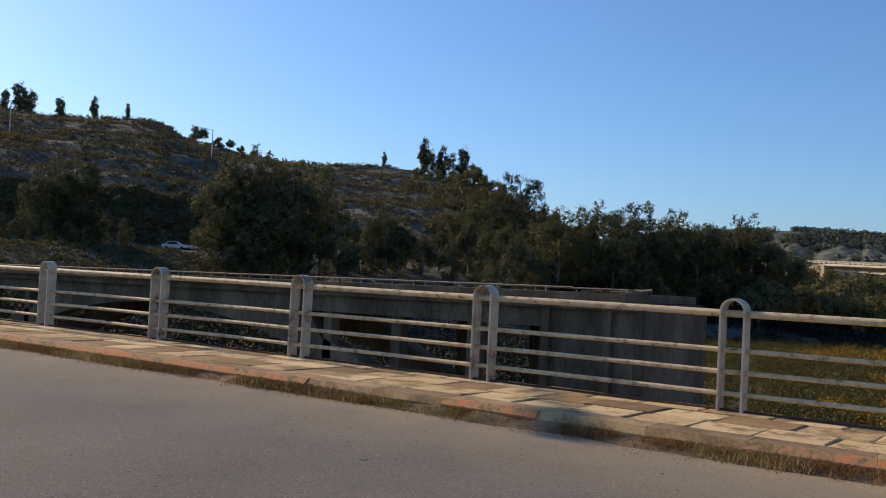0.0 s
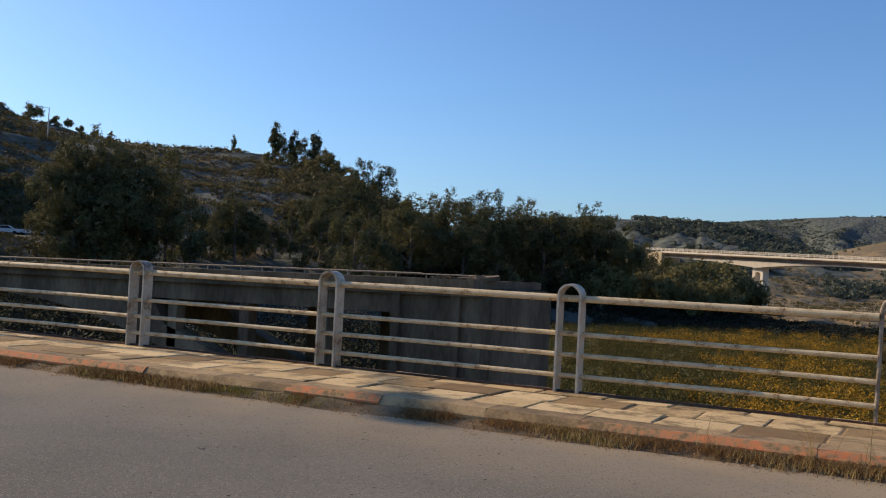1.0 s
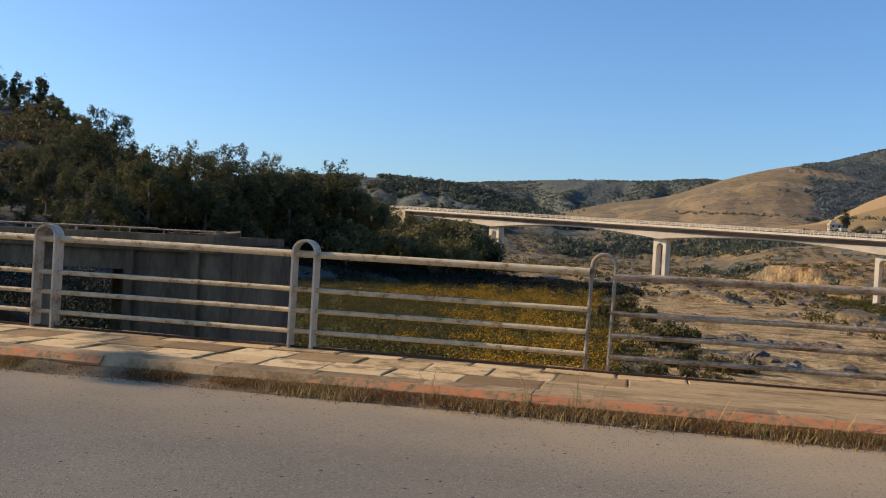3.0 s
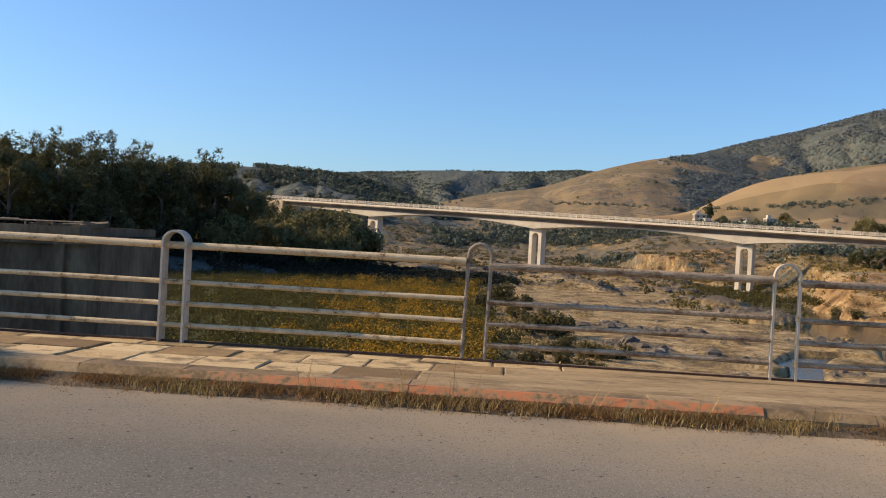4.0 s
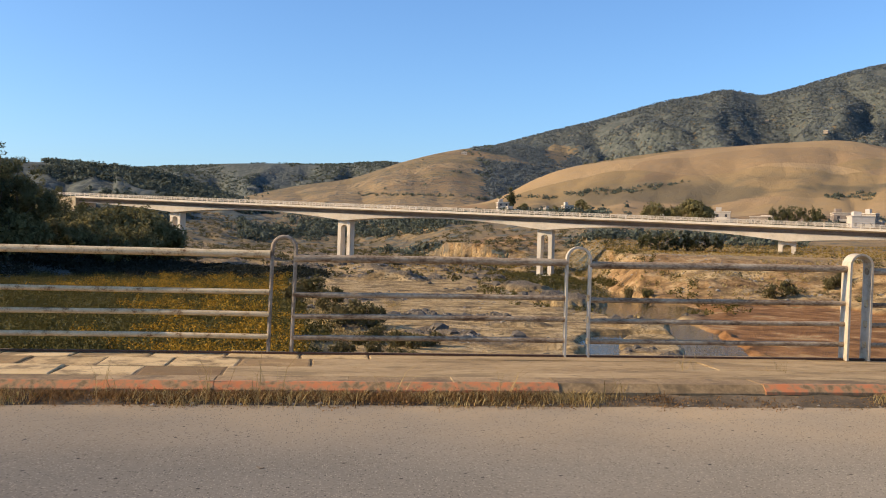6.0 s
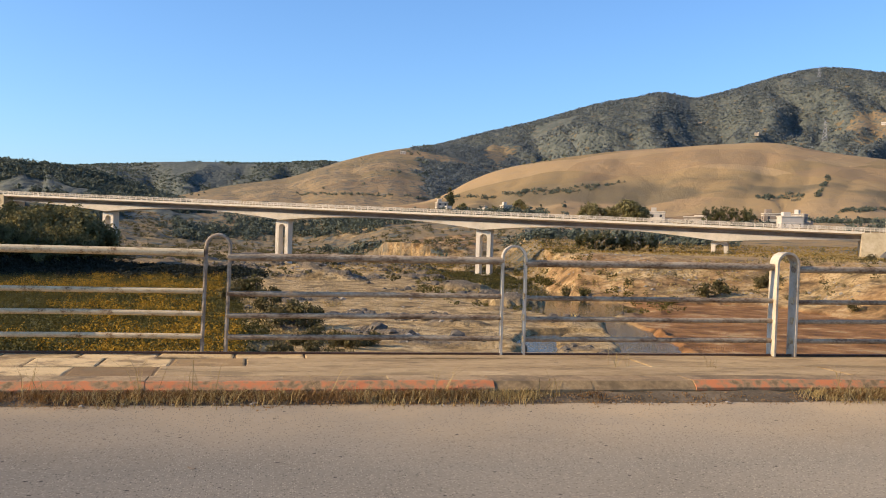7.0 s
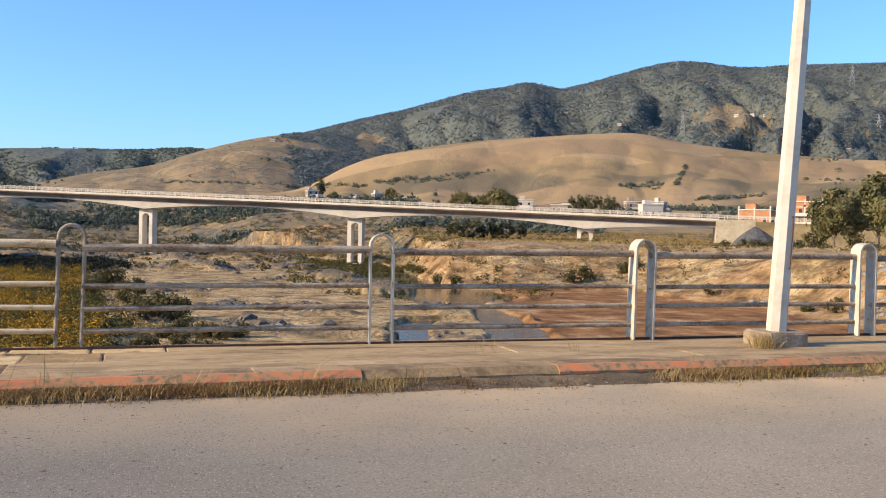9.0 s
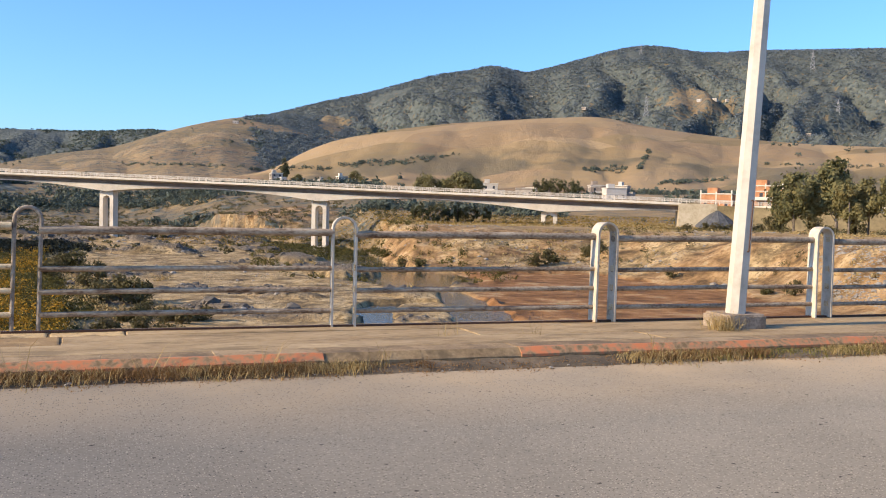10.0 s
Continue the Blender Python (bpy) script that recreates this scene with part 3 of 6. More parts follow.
    l.new(pos, tree_cell.inputs["Vector"])
    tree_tone = n.new("ShaderNodeSeparateColor")
    l.new(tree_cell.outputs["Color"], tree_tone.inputs[0])
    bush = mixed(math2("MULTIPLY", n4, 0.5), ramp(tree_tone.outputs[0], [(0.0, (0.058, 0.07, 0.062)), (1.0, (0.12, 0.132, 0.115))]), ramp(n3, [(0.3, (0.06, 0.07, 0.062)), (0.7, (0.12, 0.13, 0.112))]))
    col = mixed(attr("dry"), earth, straw)
    col = mixed(attr("sand"), col, mixed(attr("rubble"), sand, stones))
    col = mixed(attr("mud"), col, mud)
    col = mixed(attr("field"), col, green)
    # scrub: round dark bushes, more of them where the cover says so
    vor = n.new("ShaderNodeTexVoronoi")
    vor.inputs["Scale"].default_value = 0.10
    l.new(pos, vor.inputs["Vector"])
    thr = math2("ADD", attr("scrub"), math2("MULTIPLY", math2("SUBTRACT", n1, 0.5), 0.6))
    big = math2("MULTIPLY", math2("ADD", math2("SUBTRACT", thr, vor.outputs["Distance"]), math2("MULTIPLY", math2("SUBTRACT", n2, 0.45), 0.9)), 5.0)
    gate = math2("MULTIPLY", attr("scrub"), 6.0)
    col = mixed(math2("MULTIPLY", big, gate), col, bush)
    l.new(col, b.inputs["Base Color"])
    bp = n.new("ShaderNodeBump")
    bp.inputs["Strength"].default_value = 0.6
    bp.inputs["Distance"].default_value = 1.2
    crown = n.new("ShaderNodeMath")
    crown.operation = "MULTIPLY"
    l.new(math2("MULTIPLY", math2("SUBTRACT", 1.0, tree_cell.outputs["Distance"]), math2("MULTIPLY", big, gate)), crown.inputs[0])
    crown.inputs[1].default_value = 3.6
    l.new(math2("ADD", math2("ADD", n3, math2("MULTIPLY", n2, 2.0)), crown.outputs[0]), bp.inputs["Height"])
    l.new(bp.outputs[0], b.inputs["Normal"])
    return m


def build_ground():
    azs = np.concatenate([np.arange(-180, -70, 3.0), np.arange(-70, 54, 0.16), np.arange(54, 180, 3.0)])
    rs = np.concatenate([[0.5, 6], np.geomspace(12, 56, 24), np.geomspace(56.4, 330, 290), np.geomspace(334, 4800, 200)])
    A, R = np.meshgrid(np.radians(azs), rs)
    X, Y = VX + R * np.sin(A), VY + R * np.cos(A)
    z, scrub, dry, sand, mud, field, rubble = land(X, Y)
    z = np.where(R > 4700, np.minimum(z, -20), z)
    na, nr = len(azs), len(rs)
    co = np.stack([X, Y, z], -1).reshape(-1, 3)
    i, j = np.meshgrid(np.arange(nr - 1), np.arange(na), indexing="ij")
    k = (j + 1) % na
    f = np.stack([i * na + j, i * na + k, (i + 1) * na + k, (i + 1) * na + j], -1).reshape(-1, 4)[:, ::-1]
    me = bpy.data.meshes.new("ground")
    me.vertices.add(len(co))
    me.vertices.foreach_set("co", co.ravel())
    me.loops.add(f.size)
    me.loops.foreach_set("vertex_index", f.ravel().astype(np.int32))
    me.polygons.add(len(f))
    me.polygons.foreach_set("loop_start", np.arange(0, f.size, 4, dtype=np.int32))
    me.polygons.foreach_set("use_smooth", np.ones(len(f), bool))
    me.update(calc_edges=True)
    for name, v in (("scrub", scrub), ("dry", dry), ("sand", sand), ("mud", mud), ("field", field), ("rubble", rubble)):
        a = me.attributes.new(name, "FLOAT", "POINT")
        a.data.foreach_set("value", np.clip(v, 0, 1).ravel().astype(np.float32))
    me.materials.append(ground_material())
    return tagged(new("ground", me), "dry river valley with sandy bed, brown hills and scrub", "ground", kind="structure")


build_ground()

# water of the stream, lying in its channel
water_mat = bpy.data.materials.new("stream_water")
water_mat.use_nodes = True
wb = water_mat.node_tree.nodes["Principled BSDF"]
wb.inputs["Base Color"].default_value = (0.045, 0.045, 0.036, 1)
wb.inputs["Roughness"].default_value = 0.08
wb.inputs["IOR"].default_value = 1.33
wnoise = water_mat.node_tree.nodes.new("ShaderNodeTexNoise")
wnoise.inputs["Scale"].default_value = 3.0
wnoise.inputs["Detail"].default_value = 3.0
wbump = water_mat.node_tree.nodes.new("ShaderNodeBump")
wbump.inputs["Distance"].default_value = 0.12
wpos = water_mat.node_tree.nodes.new("ShaderNodeNewGeometry")
water_mat.node_tree.links.new(wpos.outputs["Position"], wnoise.inputs["Vector"])
# ripples where the stream runs shallow, still water in the pool
wsep = water_mat.node_tree.nodes.new("ShaderNodeSeparateXYZ")
wcalm = water_mat.node_tree.nodes.new("ShaderNodeMapRange")
wcalm.inputs["From Min"].default_value, wcalm.inputs["From Max"].default_value = 95.0, 125.0
wcalm.inputs["To Min"].default_value, wcalm.inputs["To Max"].default_value = 0.16, 0.06
water_mat.node_tree.links.new(wpos.outputs["Position"], wsep.inputs[0])
water_mat.node_tree.links.new(wsep.outputs["Y"], wcalm.inputs["Value"])
water_mat.node_tree.links.new(wcalm.outputs[0], wbump.inputs["Strength"])
water_mat.node_tree.links.new(wnoise.outputs[0], wbump.inputs["Height"])
water_mat.node_tree.links.new(wbump.outputs[0], wb.inputs["Normal"])


def build_water():
    verts, faces = [], []
    for course, drop in ((STREAM, 0.42), (SIDE_ARM, 0.46)):
        k = len(verts)
        for i, (x, y, w) in enumerate(course):
            x0, y0, _ = course[max(0, i - 1)]
            x1, y1, _ = course[min(len(course) - 1, i + 1)]
            d = Vector((x1 - x0, y1 - y0)).normalized()
            z = float(bed_level(np.hypot(x - VX, y - VY))) - drop
            for side in (-1, 1):
                verts.append((x - d.y * side * (w + (9 if course is STREAM else 2)), y + d.x * side * (w + (9 if course is STREAM else 2)), z))
        for i in range(len(course) - 1):
            faces.append((k + 2 * i, k + 2 * i + 1, k + 2 * i + 3, k + 2 * i + 2))
    ob = raw("water", verts, faces, water_mat)
    tagged(ob, "shallow brown stream winding through the river bed", "water", kind="structure")


build_water()


# ---- the road bridge that carries the camera ----
joint_dirt = surface("joint_dirt", [(0.07, 0.047, 0.024), (0.14, 0.095, 0.048), (0.23, 0.16, 0.08)], 4.0, 0.95, 0.6, fine=40, dist=0.008, coords="World")
ROAD_Z, KERB_Y = -0.125, -1.65
bm = bmesh.new()
box(bm, -70, 70, -13.0, KERB_Y, ROAD_Z - 0.5, ROAD_Z)
tagged(part("road", bm, asphalt), "worn grey asphalt carriageway of a road bridge", "road", kind="structure")
bm = bmesh.new()
box(bm, -70, 70, KERB_Y + 0.09, 0.2, -0.7, -0.012)
walkway = tagged(part("pavement", bm, joint_dirt), "raised bridge footway of worn stone slabs with kerb", "pavement", kind="structure")
bm = bmesh.new()
box(bm, -70, 70, -14.6, -13.0, -0.7, 0.0)
tagged(part("pavement", bm, kerb_stone), "plain raised footway on the other side of the road", "pavement", kind="structure")


# ---- railing ----
POSTS = {-6: 0.0, -5: 0.0, -4: -0.064, -3: 0.01, -2: 0.043, -1: 0.044, 0: 0.011, 1: 0.016, 2: -0.03, 3: -0.038, 4: 0.021, 5: 0.0}
BAY = 2.7
RAILS = [(0.868, 0.033), (0.54, 0.023), (0.345, 0.023), (0.15, 0.023)]


def hoop(bm, width, top, depth, thick):
    """An upright loop of flat bar: two legs and a half-round head."""
    ro, n = width / 2, 10
    outer = [(-ro, 0.0)] + [(-ro * math.cos(math.pi * i / n), top - ro + ro * math.sin(math.pi * i / n)) for i in range(n + 1)] + [(ro, 0.0)]
    ri = ro - thick
    inner = [(-ri, 0.0)] + [(-ri * math.cos(math.pi * i / n), top - ro + ri * math.sin(math.pi * i / n)) for i in range(n + 1)] + [(ri, 0.0)]
    rows = []
    for y in (-depth / 2, depth / 2):
        rows.append([[bm.verts.new((x, y, z)) for x, z in line] for line in (outer, inner)])
    m = len(outer)
    for i in range(m - 1):
        a, b = rows[0], rows[1]
        bm.faces.new((a[0][i], a[0][i + 1], a[1][i + 1], a[1][i]))
        bm.faces.new((b[0][i + 1], b[0][i], b[1][i], b[1][i + 1]))
        bm.faces.new((a[0][i + 1], a[0][i], b[0][i], b[0][i + 1]))
        bm.faces.new((a[1][i], a[1][i + 1], b[1][i + 1], b[1][i]))
    bmesh.ops.recalc_face_normals(bm, faces=bm.faces)


def railing():
    thing = empty("railing", pose(0, 0, 0), "rusty white steel railing of pipes and hooped posts", "railing")
    for i, dx in POSTS.items():
        x = i * BAY + dx
        bm = bmesh.new()
        depth = {1: 0.035, 2: 0.055}.get(i, 0.15)
        if i == 1:
            ring = [(-0.1, 0.0), (-0.1, 0.925)] + [(-0.1 * math.cos(math.pi * k / 10), 0.925 + 0.1 * math.sin(math.pi * k / 10)) for k in range(1, 10)] + [(0.1, 0.925), (0.1, 0.0)]
            for (xa, za), (xb, zb) in zip(ring[:-1], ring[1:]):
                tube(bm, (xa, 0, za), (xb, 0, zb), 0.017, n=12)
        else:
            hoop(bm, 0.235, 1.005, depth, 0.02)
        post = part("post", bm, bar_paint if i == 1 else post_paint, thing, "thin weathered hoop of round bar" if i == 1 else "white painted hoop of flat steel with rust spots")
        post.matrix_world = pose(x, 0, 0, 0, {1: 1.2, 3: 0.8}.get(i, 0.0), 0)
        for z, r in RAILS if i != 1 else ():
            bm = bmesh.new()
            box(bm, -0.012, 0.01, -0.03, 0.03, z - 0.03, z + 0.03, 0.004)
            c = part("bracket", bm, rail_paint, post)
            c.location = (0.1, 0, 0)
    keys = sorted(POSTS)
    for a, b in zip(keys[:-1], keys[1:]):
        x0, x1 = a * BAY + POSTS[a], b * BAY + POSTS[b]
        for k, (z, r) in enumerate(RAILS):
            bm = bmesh.new()
            sag = random.uniform(-0.005, 0.005)
            xm = x0 + (x1 - x0) * random.uniform(0.42, 0.62)
            bow = random.uniform(0.012, 0.03)
            # beyond the thin hoop the bays hang a little lower and end at the legs of the posts
            worn = a >= 1
            low = (0.03, 0.02, 0.015, 0.005)[k] if worn else 0.0
            xa = x0 + 0.1 if worn else x0 - 0.1
            xb = x1 - 0.1
            tube(bm, (xa, 0, z - low), (xm, bow, z + sag - 0.7 * low), r, n=14)
            tube(bm, (xm, bow, z + sag - 0.7 * low), (xb, 0, z - 0.4 * low), r, n=14)
            part("rail", bm, worn_unlit_rail if worn else rail_paint, thing, "brown rust-eaten pipe with little paint left, unlit look in its colour" if worn else "")
    bm = bmesh.new()
    box(bm, keys[0] * BAY, keys[-1] * BAY, -0.02, 0.02, 0.0, 0.018)
    part("base_bar", bm, rust, thing, "thin rusty bar along the footway")
    return thing


railing()


# ---- street lamps on the footway ----
base_concrete = surface("chipped_concrete", [(0.12, 0.09, 0.063), (0.255, 0.195, 0.135), (0.42, 0.338, 0.24)], 5.0, 0.95, 0.8, fine=40, dist=0.01, coords="World")

def street_lamp(x, y, lean):
    thing = empty("street_lamp", pose(x, y, 0), "white painted tapered steel lamp post on a concrete block", "street lamp", "lamps along the bridge")
    bm = bmesh.new()
    box(bm, -0.22, 0.22, -0.21, 0.21, -0.08, 0.14, 0.02)
    for v in bm.verts:
        v.co += Vector((random.uniform(-1, 1), random.uniform(-1, 1), random.uniform(-1, 1))) * 0.008
    part("base_block", bm, base_concrete, thing, "chipped concrete base")
    bm = bmesh.new()
    tube(bm, (0, 0, 0.08), (0, 0, 8.0), 0.1, 0.052, n=8)
    post = part("pole", bm, pole_paint, thing)
    post.matrix_basis = pose(0, 0, 0, 0, lean, 0) @ pose(0, 0, 0, 0, 0, 22.5)
    bm = bmesh.new()
    for z0, z1 in ((0.75, 1.25),):
        tube(bm, (0.013, -0.108, z0), (0.013, -0.108, z1), 0.007, n=6)
        tube(bm, (0.013, -0.108, z0), (0.01, -0.06, z0), 0.007, n=6)
        tube(bm, (0.013, -0.108, z1), (0.01, -0.06, z1), 0.007, n=6)
    c = part("cable_clip", bm, rust, thing)
    c.matrix_basis = pose(0, 0, 0, 0, lean, 0)
    bm = bmesh.new()
    tube(bm, (0, 0, 7.9), (0, -1.1, 8.3), 0.045, 0.035, n=8)
    c = part("arm", bm, pole_paint, thing)
    c.matrix_basis = pose(0, 0, 0, 0, lean, 0)
    bm = bmesh.new()
    box(bm, -0.17, 0.17, -1.85, -1.0, 8.22, 8.45, 0.06)
    c = part("lantern", bm, pole_paint, thing)
    c.matrix_basis = pose(0, 0, 0, 0, lean, 0)
    return thing


street_lamp(9.17, -0.66, 3.7)
street_lamp(-18.4, -0.66, 3.0)


# ---- concrete viaduct up the valley ----
P1 = Vector((-42.5, 297.0))
U = Vector((0.865, -0.502)).normalized()
NRM = Vector((0.502, 0.865)).normalized()
SPAN, FIRST, LAST = 60.0, -38.0, 212.0


def soffit_at_pier(s):
    return 7.5 - 0.0262 * s


def web_depth(s):
    if s < 0:
        u = s / 38.0
        d = 1.3 + 1.8 * max(0.0, 1 + u) ** 2
        return d
    if s > 180:
        return 1.3 + 1.8 * max(0.0, 1 - (s - 180) / 34.0) ** 2
    u = (s / SPAN) % 1.0
    return 1.3 + 1.8 * (2 * u - 1) ** 2


stained_concrete = surface("stained_concrete", [(0.30, 0.235, 0.145), (0.46, 0.38, 0.25), (0.56, 0.48, 0.34)], 0.6, 0.9, 0.3, fine=5.0, coords="World", dist=0.05)
pitching = surface("stone_pitching", [(0.039, 0.0403, 0.0429), (0.078, 0.0793, 0.0813), (0.13, 0.127, 0.124)], 0.9, 0.9, 0.5, fine=6.0, coords="World", dist=0.1)
bank_earth = surface("bank_earth", [(0.13, 0.10, 0.05), (0.24, 0.18, 0.085), (0.36, 0.27, 0.13)], 0.2, 0.95, 0.5, fine=2.0, coords="World", dist=0.2)


dark_band = surface("overhang_shade", [(0.135, 0.105, 0.075), (0.195, 0.15, 0.112), (0.27, 0.217, 0.165)], 0.4, 0.95, 0.3, fine=4.0, coords="World", dist=0.05)


def viaduct():
    ang = math.degrees(math.atan2(U.y, U.x))
    thing = empty("viaduct", pose(P1.x, P1.y, 0, 0, 0, ang), "pale concrete haunched box-girder road viaduct over the river bed", "bridge")
    # girder by sections along the viaduct: x along, y across (positive away)
    ss = np.concatenate([np.arange(FIRST, LAST, 2.0), [LAST]])
    verts, faces = [], []
    for s in ss:
        zt = soffit_at_pier(s) + 3.1
        zb = zt - web_depth(s)
        verts += [(s, -4.4, zt + 0.75), (s, -4.4, zt + 0.2), (s, -3.0, zt - 0.15), (s, -2.6, zb), (s, 2.6, zb), (s, 3.0, zt - 0.15), (s, 4.4, zt + 0.2), (s, 4.4, zt + 0.75), (s, 4.0, zt + 0.75), (s, 4.0, zt + 0.5), (s, -4.0, zt + 0.5), (s, -4.0, zt + 0.75)]
    n = 12
    for i in range(len(ss) - 1):
        for k in range(n):
            a, b = i * n + k, i * n + (k + 1) % n
            faces.append((a, b, b + n, a + n))
    faces += [tuple(range(n)), tuple(range((len(ss) - 1) * n, len(ss) * n))[::-1]]
    girder = raw("girder", verts, faces, concrete, thing)
    bm = bmesh.new()
    bm.from_mesh(girder.data)
    bmesh.ops.recalc_face_normals(bm, faces=bm.faces)
    bm.to_mesh(girder.data)
    bm.free()
    # dark strip along the top of the web, painting in the shade under the overhanging deck edge
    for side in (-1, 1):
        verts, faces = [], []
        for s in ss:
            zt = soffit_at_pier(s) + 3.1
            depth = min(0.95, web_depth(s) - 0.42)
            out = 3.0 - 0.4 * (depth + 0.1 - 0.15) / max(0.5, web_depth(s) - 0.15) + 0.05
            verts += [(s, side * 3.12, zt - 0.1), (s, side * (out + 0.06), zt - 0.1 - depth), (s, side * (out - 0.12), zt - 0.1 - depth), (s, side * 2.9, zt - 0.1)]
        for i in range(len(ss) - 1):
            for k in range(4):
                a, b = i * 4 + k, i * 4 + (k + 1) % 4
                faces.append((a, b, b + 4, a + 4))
        raw("edge_band", verts, faces, dark_band, thing, "dark strip below the deck edge, the overhang's shade painted in")
    # piers: two legs joined by a round head, the opening facing up and down the valley
    for i, foot in enumerate((-6.5, -7.4, -7.8, -1.5)):
        s = i * SPAN
        top = soffit_at_pier(s) + 0.05
        hw, op, tk = 2.0, 1.0, 1.35
        crown = top - (1.2 if i < 3 else 0.7)
        rise = op if i < 3 else 0.6
        arch = [(-op * math.cos(math.pi * k / 10), crown - rise + rise * math.sin(math.pi * k / 10)) for k in range(11)]
        line = [(-hw, foot), (-hw, top), (hw, top), (hw, foot), (op, foot)] + arch[::-1] + [(-op, foot)]
        bm = bmesh.new()
        front = [bm.verts.new((x, -tk, z)) for x, z in line]
        back = [bm.verts.new((x, tk, z)) for x, z in line]
        bm.faces.new(front)
        bm.faces.new(back[::-1])
        for k in range(len(line)):
            j = (k + 1) % len(line)
            bm.faces.new((front[k], back[k], back[j], front[j]))
        bmesh.ops.recalc_face_normals(bm, faces=bm.faces)
        p = part("pier", bm, concrete, thing)
        p.location = (s, 0, 0)
        bm = bmesh.new()
        box(bm, -2.6, 2.6, -2.4, 2.4, foot - 2.0, foot + 0.35, 0.1)
        part("footing", bm, concrete, p)
    # abutments with a wing wall towards the river, and the bank of the approach road behind them
    for s, d, foot, wing in ((FIRST, -1, 4.0, 7.0), (LAST, 1, -1.0, 8.5)):
        zt = soffit_at_pier(s) + 3.1
        bm = bmesh.new()
        box(bm, min(s - 0.6 * d, s + wing * d), max(s - 0.6 * d, s + wing * d), -4.5, 4.5, foot - 6, zt + 0.55, 0.05)
        part("abutment", bm, stained_concrete, thing, "plain concrete abutment with a wing wall")
        bm = bmesh.new()
        rows = []
        for px in np.linspace(wing, 75.0 if d > 0 else 34.0, 12):
            sx = s + d * px
            tz = soffit_at_pier(sx) + 3.5
            spread = min(1.0, (px - wing) / 6.0)
            rows.append([bm.verts.new(p) for p in ((sx, -4.7 - 7.0 * spread, foot - 3.0), (sx, -4.4, tz), (sx, 4.4, tz), (sx, 4.7 + 7.0 * spread, foot - 3.0))])
        for p, q in zip(rows[:-1], rows[1:]):
            for k in range(3):
                bm.faces.new((p[k], p[k + 1], q[k + 1], q[k]))
        bm.faces.new(rows[0])
        bm.faces.new(rows[-1][::-1])
        bmesh.ops.recalc_face_normals(bm, faces=bm.faces)
        part("approach_bank", bm, bank_earth, thing)
        if d < 0:
            continue
        # stone-faced cone round the end of the wing wall
        zc, rad, h = zt - 0.9, 6.6, zt - 0.9 - foot + 0.5
        bm = bmesh.new()
        apex = (s + d * wing, -4.4, zc)
        ring = []
        for k in range(25):
            a = math.pi + math.pi * k / 24
            out = 1.0 + (0.02 if k % 4 == 0 else 0.0)
            row = []
            for u in (0.05, 0.35, 0.65, 1.0):
                row.append(bm.verts.new((apex[0] + rad * u * out * math.cos(a), apex[1] + rad * u * out * math.sin(a), zc - h * (0.6 * u + 0.4 * u * u) + (0.1 if k % 4 == 0 else 0))))
            ring.append(row)
        for p, q in zip(ring[:-1], ring[1:]):
            for k in range(3):
                bm.faces.new((p[k], p[k + 1], q[k + 1], q[k]))
        bmesh.ops.recalc_face_normals(bm, faces=bm.faces)
        part("revetment", bm, pitching, thing, "grey stone-pitched cone with raised ribs")
    # railing of the deck
    for side in (-4.2, 4.2):
        bm = bmesh.new()
        for s in np.arange(FIRST - 30, LAST + 45, 2.0):
            z = soffit_at_pier(s) + 3.85
            box(bm, s - 0.06, s + 0.06, side - 0.06, side + 0.06, z, z + 0.95)
        for h in (0.5, 0.95):
            a, b = FIRST - 30, LAST + 45
            tube(bm, (a, side, soffit_at_pier(a) + 3.85 + h), (b, side, soffit_at_pier(b) + 3.85 + h), 0.06, n=6)
        part("parapet_rail", bm, concrete, thing)
    return thing


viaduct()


# ---- ruined arch bridge beside the road bridge ----
OLD_Y = 20.0


